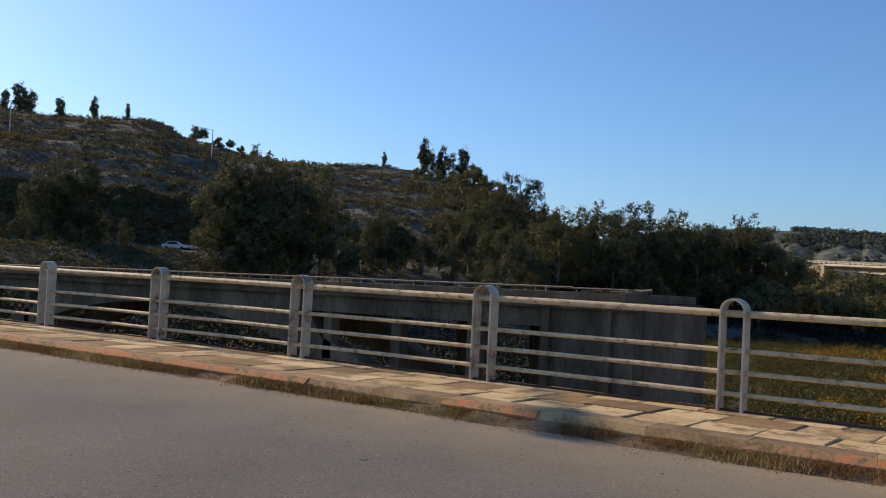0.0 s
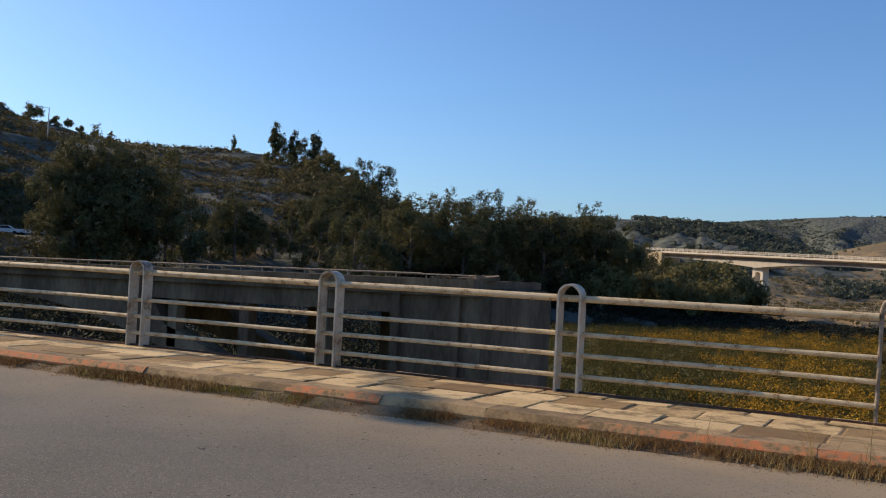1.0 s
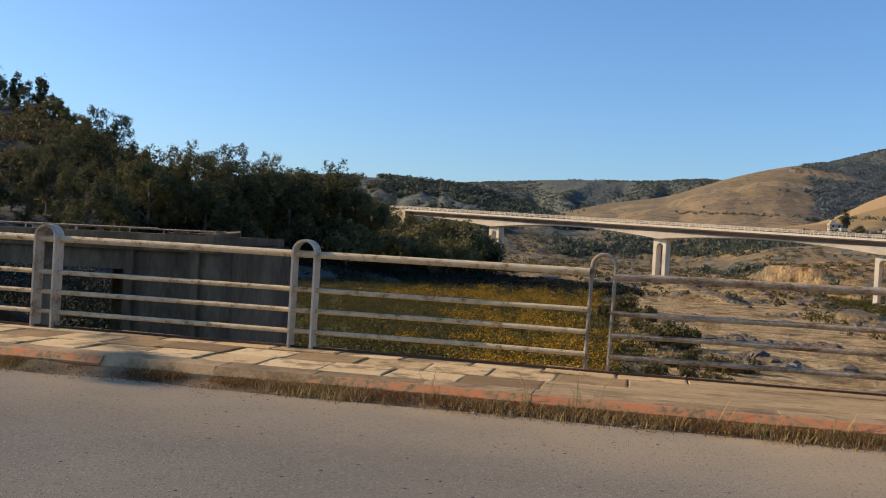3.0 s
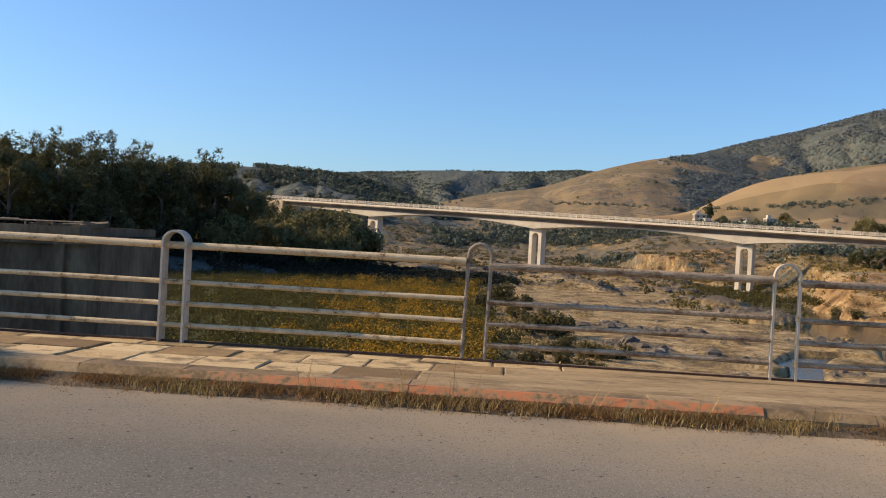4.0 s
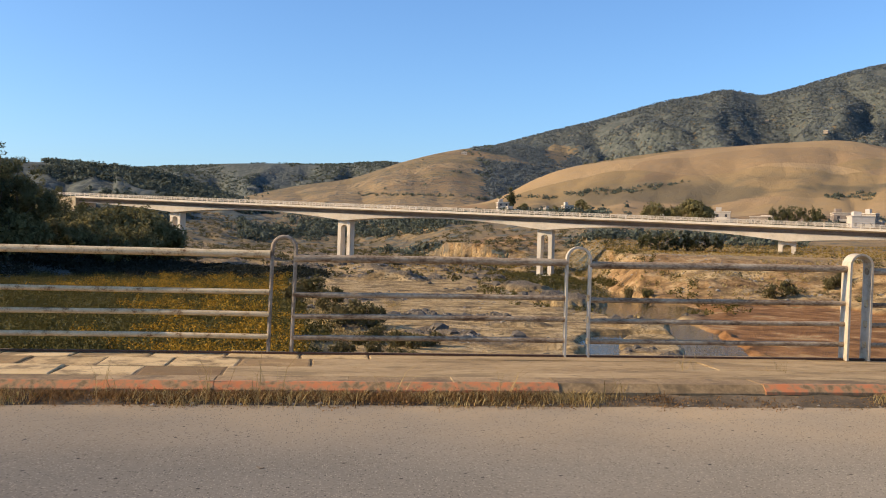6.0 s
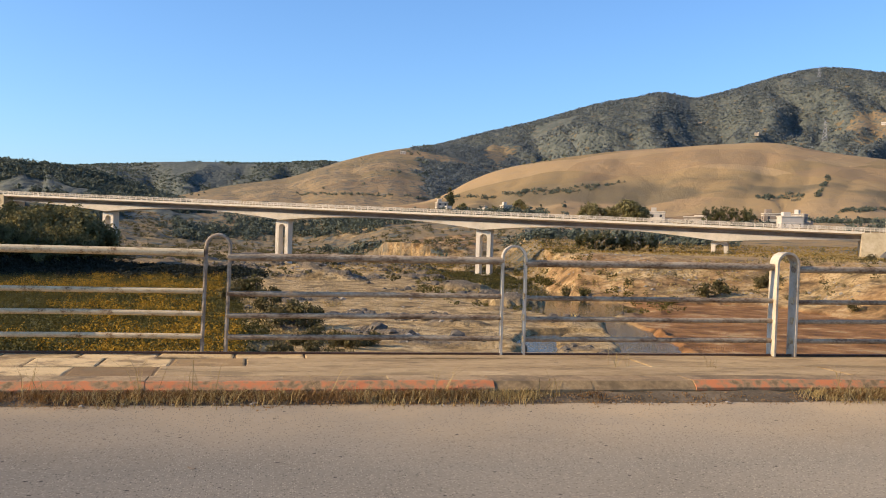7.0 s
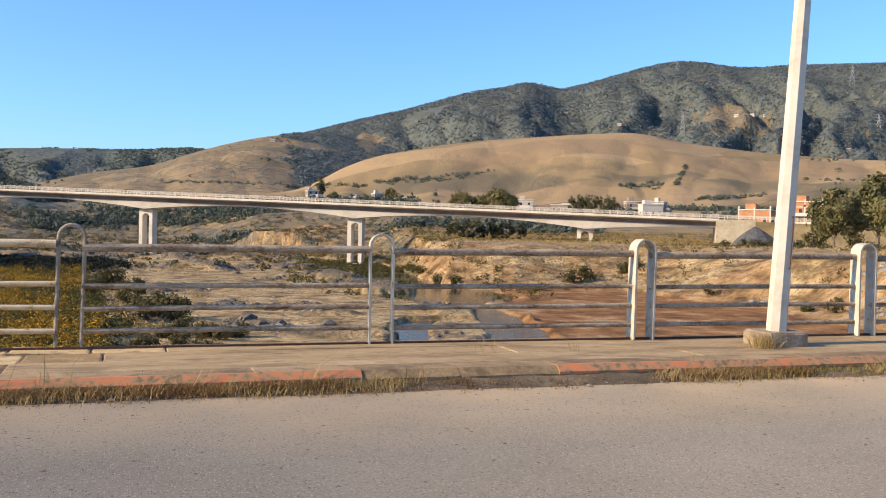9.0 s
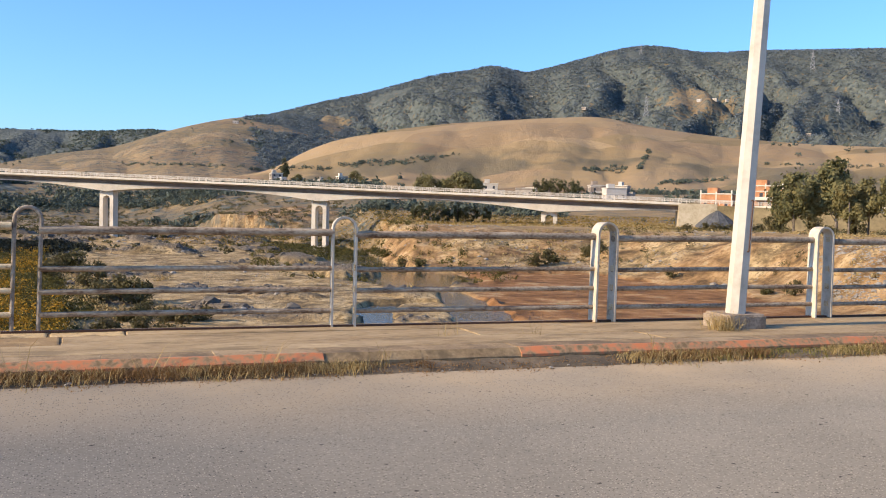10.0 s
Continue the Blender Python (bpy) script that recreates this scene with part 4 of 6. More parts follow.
def old_bridge():
    thing = empty("old_bridge", pose(0, OLD_Y, 0), "ruined grey concrete arch bridge with a broken-off deck end", "bridge")

    def deck_z(x):
        return 0.92 + 0.011 * (x + 9.7)

    def strip(x0, x1, y0, y1, below0, below1, step=2.0):
        """A length of deck or beam that follows the slight slope of the bridge."""
        bm = bmesh.new()
        xs = np.linspace(x0, x1, max(2, int(abs(x1 - x0) / step) + 1))
        loops = []
        for x in xs:
            z = deck_z(x)
            loops.append([bm.verts.new(p) for p in ((x, y0, z - below0), (x, y1, z - below0), (x, y1, z - below1), (x, y0, z - below1))])
        for a, b in zip(loops[:-1], loops[1:]):
            for k in range(4):
                j = (k + 1) % 4
                bm.faces.new((a[k], a[j], b[j], b[k]))
        bm.faces.new(loops[0])
        bm.faces.new(loops[-1][::-1])
        bmesh.ops.recalc_face_normals(bm, faces=bm.faces)
        return bm

    part("deck", strip(-75, -10.2, -0.3, 5.8, 0.06, 0.34), old_concrete, thing)
    part("fascia", strip(-75, -9.9, -0.1, 0.25, 0.34, 0.62), old_concrete, thing)
    part("edge_beam", strip(-75, -13.3, 0.1, 0.5, 0.62, 1.28), old_concrete, thing)
    part("edge_beam", strip(-75, -13.3, 4.9, 5.3, 0.62, 1.28), old_concrete, thing)
    # solid end pier with a rib on its face
    bm = bmesh.new()
    box(bm, -13.3, -9.75, 0.1, 5.4, -11, 0.55, 0.04)
    part("end_pier", bm, old_concrete, thing)
    for x0, x1, y1, zt in ((-11.15, -10.8, 0.2, 0.5), (-10.0, -9.65, 5.5, 0.5), (-13.45, -13.1, 5.5, 0.3)):
        bm = bmesh.new()
        box(bm, x0, x1, -0.05, y1, -11, zt, 0.02)
        part("pier_rib", bm, old_concrete, thing)
    # broken deck end: leaning slabs of concrete
    rb = np.random.default_rng(4)
    for k in range(7):
        bm = bmesh.new()
        w, d, h = rb.uniform(0.3, 0.9), rb.uniform(0.5, 1.4), rb.uniform(0.06, 0.14)
        box(bm, -w / 2, w / 2, -d / 2, d / 2, -h / 2, h / 2, 0.01)
        p = part("rubble_slab", bm, old_concrete, thing)
        p.matrix_basis = pose(-10.2 - 0.35 * k + rb.uniform(-0.2, 0.2), rb.uniform(0.2, 1.6), 0.9 - 0.02 * k + rb.uniform(0, 0.05), rb.uniform(-6, 6), rb.uniform(-10, 10), rb.uniform(-30, 30))
    # the main arch, with solid spandrels over the crown
    crown_x, crown_z, half = -34.5, -0.75, 26.0

    def intrados(x):
        u = (x - crown_x) / half
        return crown_z - 10.5 * u * u

    for y0, y1 in ((0.2, 1.0), (4.4, 5.2)):
        bm = bmesh.new()
        xs = np.linspace(crown_x - half, crown_x + half * 0.92, 46)
        loops = []
        for x in xs:
            zi = intrados(x)
            ze = min(deck_z(x) - 0.62, zi + 0.75 + 0.5 * abs(x - crown_x) / half)
            if abs(x - crown_x) < 9.5:
                ze = deck_z(x) - 0.62
            loops.append([bm.verts.new(p) for p in ((x, y0, zi), (x, y1, zi), (x, y1, ze), (x, y0, ze))])
        for a, b in zip(loops[:-1], loops[1:]):
            for k in range(4):
                j = (k + 1) % 4
                bm.faces.new((a[k], a[j], b[j], b[k]))
        bm.faces.new(loops[0])
        bm.faces.new(loops[-1][::-1])
        bmesh.ops.recalc_face_normals(bm, faces=bm.faces)
        part("arch_rib", bm, old_concrete, thing)
    for x in (-16.4, -19.95, -23.5, -45.6, -49.2, -52.8):
        for y0 in (0.2, 4.7):
            bm = bmesh.new()
            box(bm, x - 0.24, x + 0.24, y0, y0 + 0.5, max(-11, intrados(x) + 0.2), deck_z(x) - 1.2, 0.02)
            part("column", bm, old_concrete, thing)
    for side in (-0.2, 5.6):
        bm = bmesh.new()
        for x in np.arange(-74, -12, 1.9):
            tube(bm, (x, side, deck_z(x) - 0.06), (x, side, deck_z(x) + 0.1), 0.03, n=6)
        tube(bm, (-75, side, deck_z(-75) + 0.1), (-12.2, side, deck_z(-12.2) + 0.1), 0.028, n=8)
        part("guard_rail", bm, bar_paint, thing, "thin weathered guard rail")
    return thing


old_bridge()


# ---- trees ----
def crown_cards(rng, lobes, n_clumps, leaf, per=8):
    """Leaf clumps scattered through overlapping lobes; each clump is a small spray of folded leaves."""
    w = np.array([l[3] * l[4] * l[4] for l in lobes])
    # puffs of foliage on the surface of every lobe
    puff = []
    for lx, ly, lz, rz, rr in lobes:
        for _ in range(9):
            d = rng.normal(size=3)
            d /= np.linalg.norm(d)
            q = rng.uniform(0.30, 0.55)
            puff.append((lx + d[0] * rr * 0.72, ly + d[1] * rr * 0.72, lz + d[2] * rz * 0.72, rr * q, (rz + rr) / 2 * q, lx, ly, lz))
    puff = np.array(puff)
    w = np.repeat(w, 9)
    pick = rng.choice(len(puff), size=n_clumps, p=w / w.sum())
    P = puff[pick]
    d = rng.normal(size=(n_clumps, 3))
    d /= np.linalg.norm(d, axis=1, keepdims=True)
    c = P[:, :3] + d * np.stack([P[:, 3], P[:, 3], P[:, 4]], 1) * rng.uniform(0.6, 1.0, (n_clumps, 1))
    out = d + 0.7 * (c - P[:, 5:8]) / (np.linalg.norm(c - P[:, 5:8], axis=1, keepdims=True) + 1e-6)
    out = np.repeat(out, per, axis=0)
    p = np.repeat(c, per, axis=0) + rng.normal(size=(n_clumps * per, 3)) * leaf * 1.1
    n = out + rng.normal(size=out.shape) * 0.55
    n /= np.linalg.norm(n, axis=1, keepdims=True)
    a = np.cross(n, rng.normal(size=n.shape))
    a /= np.linalg.norm(a, axis=1, keepdims=True) + 1e-6
    b = np.cross(n, a)
    q = leaf * rng.uniform(0.6, 1.3, (len(p), 1))
    verts = np.stack([p - a * q, p + b * q * 0.6, p + a * q, p - b * q * 0.6], 1)[:, ::-1].reshape(-1, 3)
    faces = np.arange(len(verts)).reshape(-1, 4).tolist()
    return verts.tolist(), faces


def tree_lobes(rng, h, spread, base, slim):
    lobes = []
    n = rng.integers(9, 13)
    for i in range(n):
        u = (i + rng.uniform(0, 0.8)) / n
        z = h * (base + (0.88 - base) * u)
        girth = math.sin(math.pi * (0.22 + 0.66 * u))
        off = spread * girth * rng.uniform(0.3, 0.75)
        th = rng.uniform(0, 2 * math.pi)
        rr = spread * (0.24 + 0.26 * girth) * rng.uniform(0.75, 1.15)
        lobes.append((off * math.cos(th), off * math.sin(th), z, rr * slim, rr))
    lobes.append((0, 0, h * 0.92, h * 0.08, spread * 0.26))
    return lobes


def make_tree(name, seed, h, spread, base, slim, clumps, leaf, leaf_mat, label, category="tree"):
    rng = np.random.default_rng(seed)
    thing = empty(name, pose(0, 0, -400), label, category)
    lobes = tree_lobes(rng, h, spread, base, slim)
    bm = bmesh.new()
    tr = 0.022 * h
    lean = rng.normal(size=2) * 0.02 * h
    tube(bm, (0, 0, -1.0), (lean[0] * 0.5, lean[1] * 0.5, h * 0.35), tr, tr * 0.7, 8)
    tube(bm, (lean[0] * 0.5, lean[1] * 0.5, h * 0.35), (lean[0], lean[1], h * 0.88), tr * 0.7, tr * 0.12, 7)
    for lx, ly, lz, rz, rr in lobes[:-1]:
        z0 = max(0.15 * h, lz - 0.22 * h)
        f = z0 / h
        tube(bm, (lean[0] * f, lean[1] * f, z0), (lx, ly, lz), tr * 0.35, tr * 0.08, 5)
    part("trunk", bm, bark, thing)
    v, f = crown_cards(rng, lobes, clumps, leaf)
    raw("crown", v, f, leaf_mat, thing)
    return thing


EUC = "tall dark green eucalyptus tree on the river bank"
protos = [make_tree("eucalyptus_tree", 11 + i, h, s, b, sl, 2200, 0.175, eucalyptus_leaf, EUC) for i, (h, s, b, sl) in
          enumerate(((20, 6.8, 0.12, 1.15), (18, 7.0, 0.12, 1.0), (21, 6.0, 0.14, 1.3), (16, 6.6, 0.08, 1.0)))]
slim_protos = [make_tree("cypress_tree", 31 + i, h, s, 0.08, 1.9, 260, 0.28, eucalyptus_leaf, "slender dark conifer on the hill crest") for i, (h, s) in enumerate(((11, 1.6), (9, 2.0)))]
round_protos = [make_tree("broadleaf_tree", 41 + i, h, s, 0.3, 0.85, 520, 0.26, olive_leaf, "rounded dark green tree with a dense crown") for i, (h, s) in enumerate(((9, 4.4), (7, 3.4), (10, 4.4)))]
park_protos = [make_tree("broadleaf_tree", 61 + i, h, s, 0.36, 0.9, 760, 0.24, olive_leaf, "rounded olive-green tree with a bare forked trunk") for i, (h, s) in enumerate(((8, 3.0), (7.5, 3.4), (8.5, 3.3)))]
bush_protos = [make_tree("bush", 51 + i, h, s, 0.1, 0.7, 110, 0.22, shrub_leaf, "low olive-green bush on dry ground", "bush") for i, (h, s) in enumerate(((3.0, 2.2), (2.2, 1.8), (3.6, 2.4)))]
tree_rng = np.random.default_rng(5)
used = set()


def plant(kinds, az, r, scale=1.0, top=None, sink=0.3):
    """Plants a tree at a heading and distance; with top, its height is such that it rises to that many degrees above eye level."""
    k = int(tree_rng.integers(len(kinds)))
    src = kinds[k]
    x, y = at(az, r)
    z = height(x, y) - sink
    if top is not None:
        h = 1.03 + r * TAN(radians(top)) - z
        heights = sorted(v.co.z for v in [c for c in src.children if c.name.startswith("crown")][0].data.vertices)
        full = heights[int(0.985 * len(heights))]
        scale = max(0.25, h / full)
    m = pose(x, y, z, 0, 0, tree_rng.uniform(0, 360))
    if src.name not in used:
        used.add(src.name)
        src.matrix_world = m
        ob = src
    else:
        ob = copy_thing(src, m)
    w = scale * tree_rng.uniform(0.9, 1.1)
    ob.scale = (w, w, scale)
    return ob


# grove on the near bank, from the hill foot to the viaduct
for az, r, top in ((-33.2, 165, 3.3), (-31.6, 215, 6.3), (-30.2, 190, 4.6), (-29.0, 180, 4.3), (-27.8, 185, 4.4), (-26.8, 190, 4.6), (-25.8, 180, 4.0), (-24.8, 190, 4.75),
                   (-23.8, 185, 3.9), (-22.8, 195, 4.2), (-21.9, 200, 4.3), (-20.9, 195, 3.7), (-19.9, 200, 3.6), (-18.8, 205, 3.9), (-18.0, 200, 3.95), (-17.1, 205, 3.5), (-16.4, 210, 2.7),
                   (-32.4, 150, 3.0), (-30.8, 158, 2.2), (-15.9, 240, 2.5), (-15.2, 250, 2.3), (-14.6, 258, 1.8), (-15.6, 225, 1.2), (-14.5, 225, 1.0), (-13.4, 232, 1.0), (-12.3, 238, 1.3), (-11.2, 245, 1.25), (-10.2, 250, 1.2), (-9.3, 258, 0.6), (-12.9, 215, 0.2)):
    plant(protos, az, r, top=top)
for az, r, top in ((-14.9, 215, 0.6), (-14.0, 212, 0.4), (-13.1, 222, 0.9), (-12.5, 226, 1.1), (-11.7, 232, 1.2), (-10.9, 236, 1.25), (-10.4, 240, 1.2), (-9.8, 244, 0.9), (-9.2, 248, 0.4), (-8.7, 252, -0.2), (-11.3, 215, 0.2), (-12.2, 210, 0.1), (-10.2, 222, 0.2), (-16.4, 205, 0.8), (-17.4, 196, 0.9), (-13.6, 240, 1.4)):
    plant(round_protos, az, r, top=top)
# trees on the hillside above the road
for az, r, top in ((-63.5, 186, 3.4), (-62.0, 190, 3.0), (-60.6, 184, 2.8), (-57.9, 186, 3.2), (-56.3, 188, 2.9), (-55.0, 186, 2.5), (-53.9, 190, 3.1), (-52.6, 188, 2.6), (-51.4, 190, 2.9), (-53.4, 215, 3.9)):
    plant(round_protos, az, r, top=top)
for az, r, top in ((-62.5, 146, 2.6), (-61.0, 150, 2.2), (-59.8, 144, 2.4), (-55.8, 158, 2.6), (-54.6, 160, 2.2), (-45.6, 150, 3.2), (-43.0, 160, 2.9), (-41.8, 158, 2.4), (-40.8, 160, 2.0), (-38.2, 170, 2.6), (-37.2, 168, 2.4), (-36.2, 172, 2.9), (-35.4, 166, 2.1), (-34.4, 176, 3.4), (-43.8, 170, 2.6)):
    plant(protos, az, r, top=top)
for az, r, top in ((-58.6, 150, 5.0), (-57.5, 152, 5.5), (-56.8, 150, 5.0), (-48.9, 140, 5.6), (-48.3, 138, 6.0), (-48.2, 140, 6.3), (-47.2, 138, 6.4), (-46.2, 140, 6.0), (-45.2, 142, 5.6), (-44.0, 145, 6.0), (-43.4, 150, 4.6),
                   (-40.2, 165, 3.6), (-39.4, 163, 3.9), (-38.9, 165, 3.4), (-35.2, 190, 4.0), (-34.0, 200, 4.9), (-33.0, 205, 4.6)):
    plant(protos, az, r, top=top)
for az, r, top in ((-37.4, 296, 8.3), (-36.9, 294, 7.6), (-36.3, 292, 7.9), (-35.6, 290, 7.5), (-35.0, 288, 7.8), (-34.4, 283, 6.9), (-33.6, 279, 6.3), (-32.8, 275, 6.0), (-36.6, 280, 6.6), (-35.4, 275, 6.3)):
    plant(round_protos if top < 7.2 else slim_protos if top > 7.75 else protos, az, r, top=top)
for az, r, top in ((-37.8, 285, 6.6), (-37.1, 278, 6.4), (-36.2, 270, 6.0), (-35.2, 268, 5.9), (-34.5, 262, 5.6), (-33.8, 262, 5.5), (-33.0, 258, 5.4), (-32.2, 255, 5.2), (-31.4, 250, 4.9), (-36.9, 262, 5.4), (-35.8, 256, 5.1), (-34.8, 250, 4.8), (-33.6, 244, 4.7)):
    plant(round_protos, az, r, top=top)
for az, r, top in ((-61.2, 335, 9.0), (-60.5, 333, 9.4), (-59.9, 333, 9.1), (-58.4, 333, 8.9), (-56.6, 332, 9.2), (-54.8, 330, 9.0), (-39.8, 304, 7.4)):
    plant(slim_protos, az, r, top=top)
for az, r, top in ((-50.9, 322, 8.1), (-49.6, 320, 7.6), (-49.0, 319, 7.5), (-48.3, 318, 7.2), (-47.6, 318, 7.0), (-55.6, 240, 4.9), (-53.0, 235, 4.4), (-52.2, 200, 3.3), (-42.2, 220, 4.0), (-41.2, 190, 2.7)):
    plant(round_protos, az, r, top=top)
# trees by the village and at the end of the viaduct
for az, r, top in ((41.05, 168, 2.8), (43.25, 205, 3.45), (43.9, 166, 2.15), (44.9, 170, 2.45), (46.1, 165, 2.55), (47.6, 170, 2.8), (49.3, 165, 3)):
    plant(park_protos, az, r, top=top)
for az, r, top in ((19.6, 430, 2.5), (20.3, 430, 2.2), (21.0, 430, 2.3), (21.7, 425, 2.7), (22.1, 425, 2.6), (22.4, 428, 2.4), (26.3, 470, 2.3), (26.7, 470, 2.4), (27.1, 470, 2.35), (27.5, 470, 2.4), (28.0, 470, 2.3), (28.4, 470, 2.35), (28.8, 470, 2.3),
                   (11.2, 700, 3.2), (15.4, 640, 2.6), (12.0, 600, 2.3), (13.8, 600, 2.2), (14.6, 600, 2.25)):
    plant((round_protos if az < 25 else protos) if top < 2.9 else slim_protos, az, r, top=top)
for az, r, top in ((19.0, 262, 0.6), (19.5, 260, 0.8), (20.0, 258, 0.7), (20.5, 255, 0.75), (21.0, 255, 0.6), (21.6, 250, 0.8), (22.1, 250, 0.5), (22.6, 250, 0.6), (23.3, 250, 0.2)):
    plant(protos, az, r, top=top)


# ---- the village ----
wall_paint = surface("house_render", [(0.221, 0.17, 0.128), (0.34, 0.289, 0.23), (0.442, 0.391, 0.323), (0.493, 0.459, 0.408)], 0.5, 0.9, 0.1, coords="World", rand=0.9, spread=0.5)
brick_wall = surface("hollow_brick", [(0.3, 0.135, 0.0595), (0.42, 0.198, 0.091), (0.5, 0.27, 0.14)], 0.6, 0.9, 0.1, coords="World")
dark_glass = surface("window_dark", [(0.03, 0.03, 0.035), (0.07, 0.07, 0.08)], 1.0, 0.25, 0.0)


def house(az, r, w, d, h, turn=0.0, mat=None, label="pale rendered flat-roofed village house"):
    x, y = at(az, r)
    z = height(x, y) - 0.5
    thing = empty("house", pose(x, y, z, 0, 0, -az + turn), label, "house", "village houses")
    bm = bmesh.new()
    box(bm, -w / 2, w / 2, -d / 2, d / 2, -2.0, h, 0.05)
    part("wall", bm, mat or wall_paint, thing)
    bm = bmesh.new()
    box(bm, -w / 2 - 0.25, w / 2 + 0.25, -d / 2 - 0.25, d / 2 + 0.25, h, h + 0.35, 0.04)
    part("roof", bm, concrete, thing)
    if h > 4.5:
        # a lower wing and a stair head on the roof
        bm = bmesh.new()
        box(bm, w / 2 - 0.1, w / 2 + w * 0.45, -d * 0.35, d * 0.4, -2.0, h * 0.55, 0.05)
        part("wing", bm, mat or wall_paint, thing)
        bm = bmesh.new()
        box(bm, -w * 0.35, -w * 0.02, -d * 0.2, d * 0.3, h + 0.3, h + 2.3, 0.05)
        part("stair_head", bm, mat or wall_paint, thing)
    storeys = max(1, int(h // 3))
    for k in range(storeys):
        n = max(2, int(w // 2.7))
        for i in range(n):
            wx = -w / 2 + w * (i + 0.5) / n
            bm = bmesh.new()
            box(bm, wx - 0.55, wx + 0.55, -d / 2 - 0.03, -d / 2 + 0.1, 0.9 + 3 * k, 2.3 + 3 * k)
            win = part("window", bm, dark_glass, thing)
            bm = bmesh.new()
            box(bm, wx - 0.7, wx + 0.7, -d / 2 - 0.16, -d / 2 + 0.02, 0.78 + 3 * k, 0.9 + 3 * k)
            part("sill", bm, concrete, win)
        for side in (-1, 1):
            bm = bmesh.new()
            box(bm, side * w / 2 - 0.04, side * w / 2 + 0.04, -0.6, 0.6, 0.9 + 3 * k, 2.3 + 3 * k)
            part("window", bm, dark_glass, thing)
        # the edge of each floor shows as a pale band, with a shallow balcony on the upper ones
        bm = bmesh.new()
        box(bm, -w / 2 - 0.06, w / 2 + 0.06, -d / 2 - 0.06, d / 2 + 0.06, 2.75 + 3 * k, 3.0 + 3 * k)
        if k < storeys - 1:
            box(bm, -w * 0.3, w * 0.3, -d / 2 - 1.1, -d / 2 + 0.05, 2.8 + 3 * k, 3.0 + 3 * k)
            box(bm, -w * 0.3, w * 0.3, -d / 2 - 1.1, -d / 2 - 1.0, 3.0 + 3 * k, 3.9 + 3 * k)
        part("floor_band", bm, concrete, thing)
    if mat is brick_wall:
        # bare concrete columns at the corners, run up past the roof
        for sx in (-1, 0, 1):
            bm = bmesh.new()
            box(bm, sx * w / 2 - 0.18, sx * w / 2 + 0.18, -d / 2 - 0.08, -d / 2 + 0.2, -1.0, h + (1.4 if sx else 0.9))
            part("column", bm, concrete, thing)
    return thing


for az, r, w, d, h in ((10.7, 600, 7, 8, 9), (11.3, 590, 10, 8, 5), (13.4, 610, 8, 8, 5), (14.6, 600, 6, 6, 7), (12.7, 600, 9, 6, 4), (19.9, 450, 9, 7, 5), (23.5, 480, 8, 8, 6.5), (25.6, 490, 9, 7, 4), (26.1, 490, 6, 6, 4.5),
                       (29.9, 480, 8, 8, 6.5), (30.9, 470, 10, 8, 5.5), (31.4, 480, 6, 7, 6.5), (44.7, 260, 7, 7, 6), (46.5, 250, 8, 7, 6)):
    house(az, r, w, d, h, tree_rng.uniform(-25, 25))
for az, r, w, d, h in ((36.9, 330, 10, 9, 8), (39.6, 340, 11, 9, 10.5)):
    house(az, r, w, d, h, -12, brick_wall, "unfinished house of bare orange hollow brick")


# ---- scrub, weeds and stones that nobody could count ----
def quads(name, co, mat, per=4):
    """A mesh of separate four-cornered leaves from an array of corners."""
    n = len(co) // per
    me = bpy.data.meshes.new(name)
    me.vertices.add(len(co))
    me.vertices.foreach_set("co", np.ascontiguousarray(co, dtype=np.float32).ravel())
    me.loops.add(n * per)
    me.loops.foreach_set("vertex_index", np.arange(n * per, dtype=np.int32))
    me.polygons.add(n)
    me.polygons.foreach_set("loop_start", np.arange(0, n * per, per, dtype=np.int32))
    me.update(calc_edges=True)
    me.materials.append(mat)
    return me


def unit(v):
    return v / (np.linalg.norm(v, axis=-1, keepdims=True) + 1e-9)


def cards(places, n, rx, rz, leaf, seed, scaled=True):
    """n small leaves in a rounded clump at every place: corners, four to a leaf."""
    g = np.random.default_rng(seed)
    m = len(places)
    s = places[:, 3][:, None, None]
    d = unit(g.normal(size=(m, n, 3)))
    p = np.stack([d[..., 0] * rx, d[..., 1] * rx, rz * (1 + d[..., 2])], -1) * g.uniform(0.55, 1.0, (m, n, 1)) * s + places[:, None, :3]
    face = unit(d + np.array([0, 0, 0.35]) + 0.6 * g.normal(size=(m, n, 3)))
    a = unit(np.cross(face, g.normal(size=(m, n, 3))))
    b = np.cross(a, face)
    q = leaf * g.uniform(0.6, 1.3, (m, n, 1)) * (s if scaled else 1.0)
    return np.stack([p - a * q, p + b * q * 0.7, p + a * q, p - b * q * 0.7], 2).reshape(-1, 3)


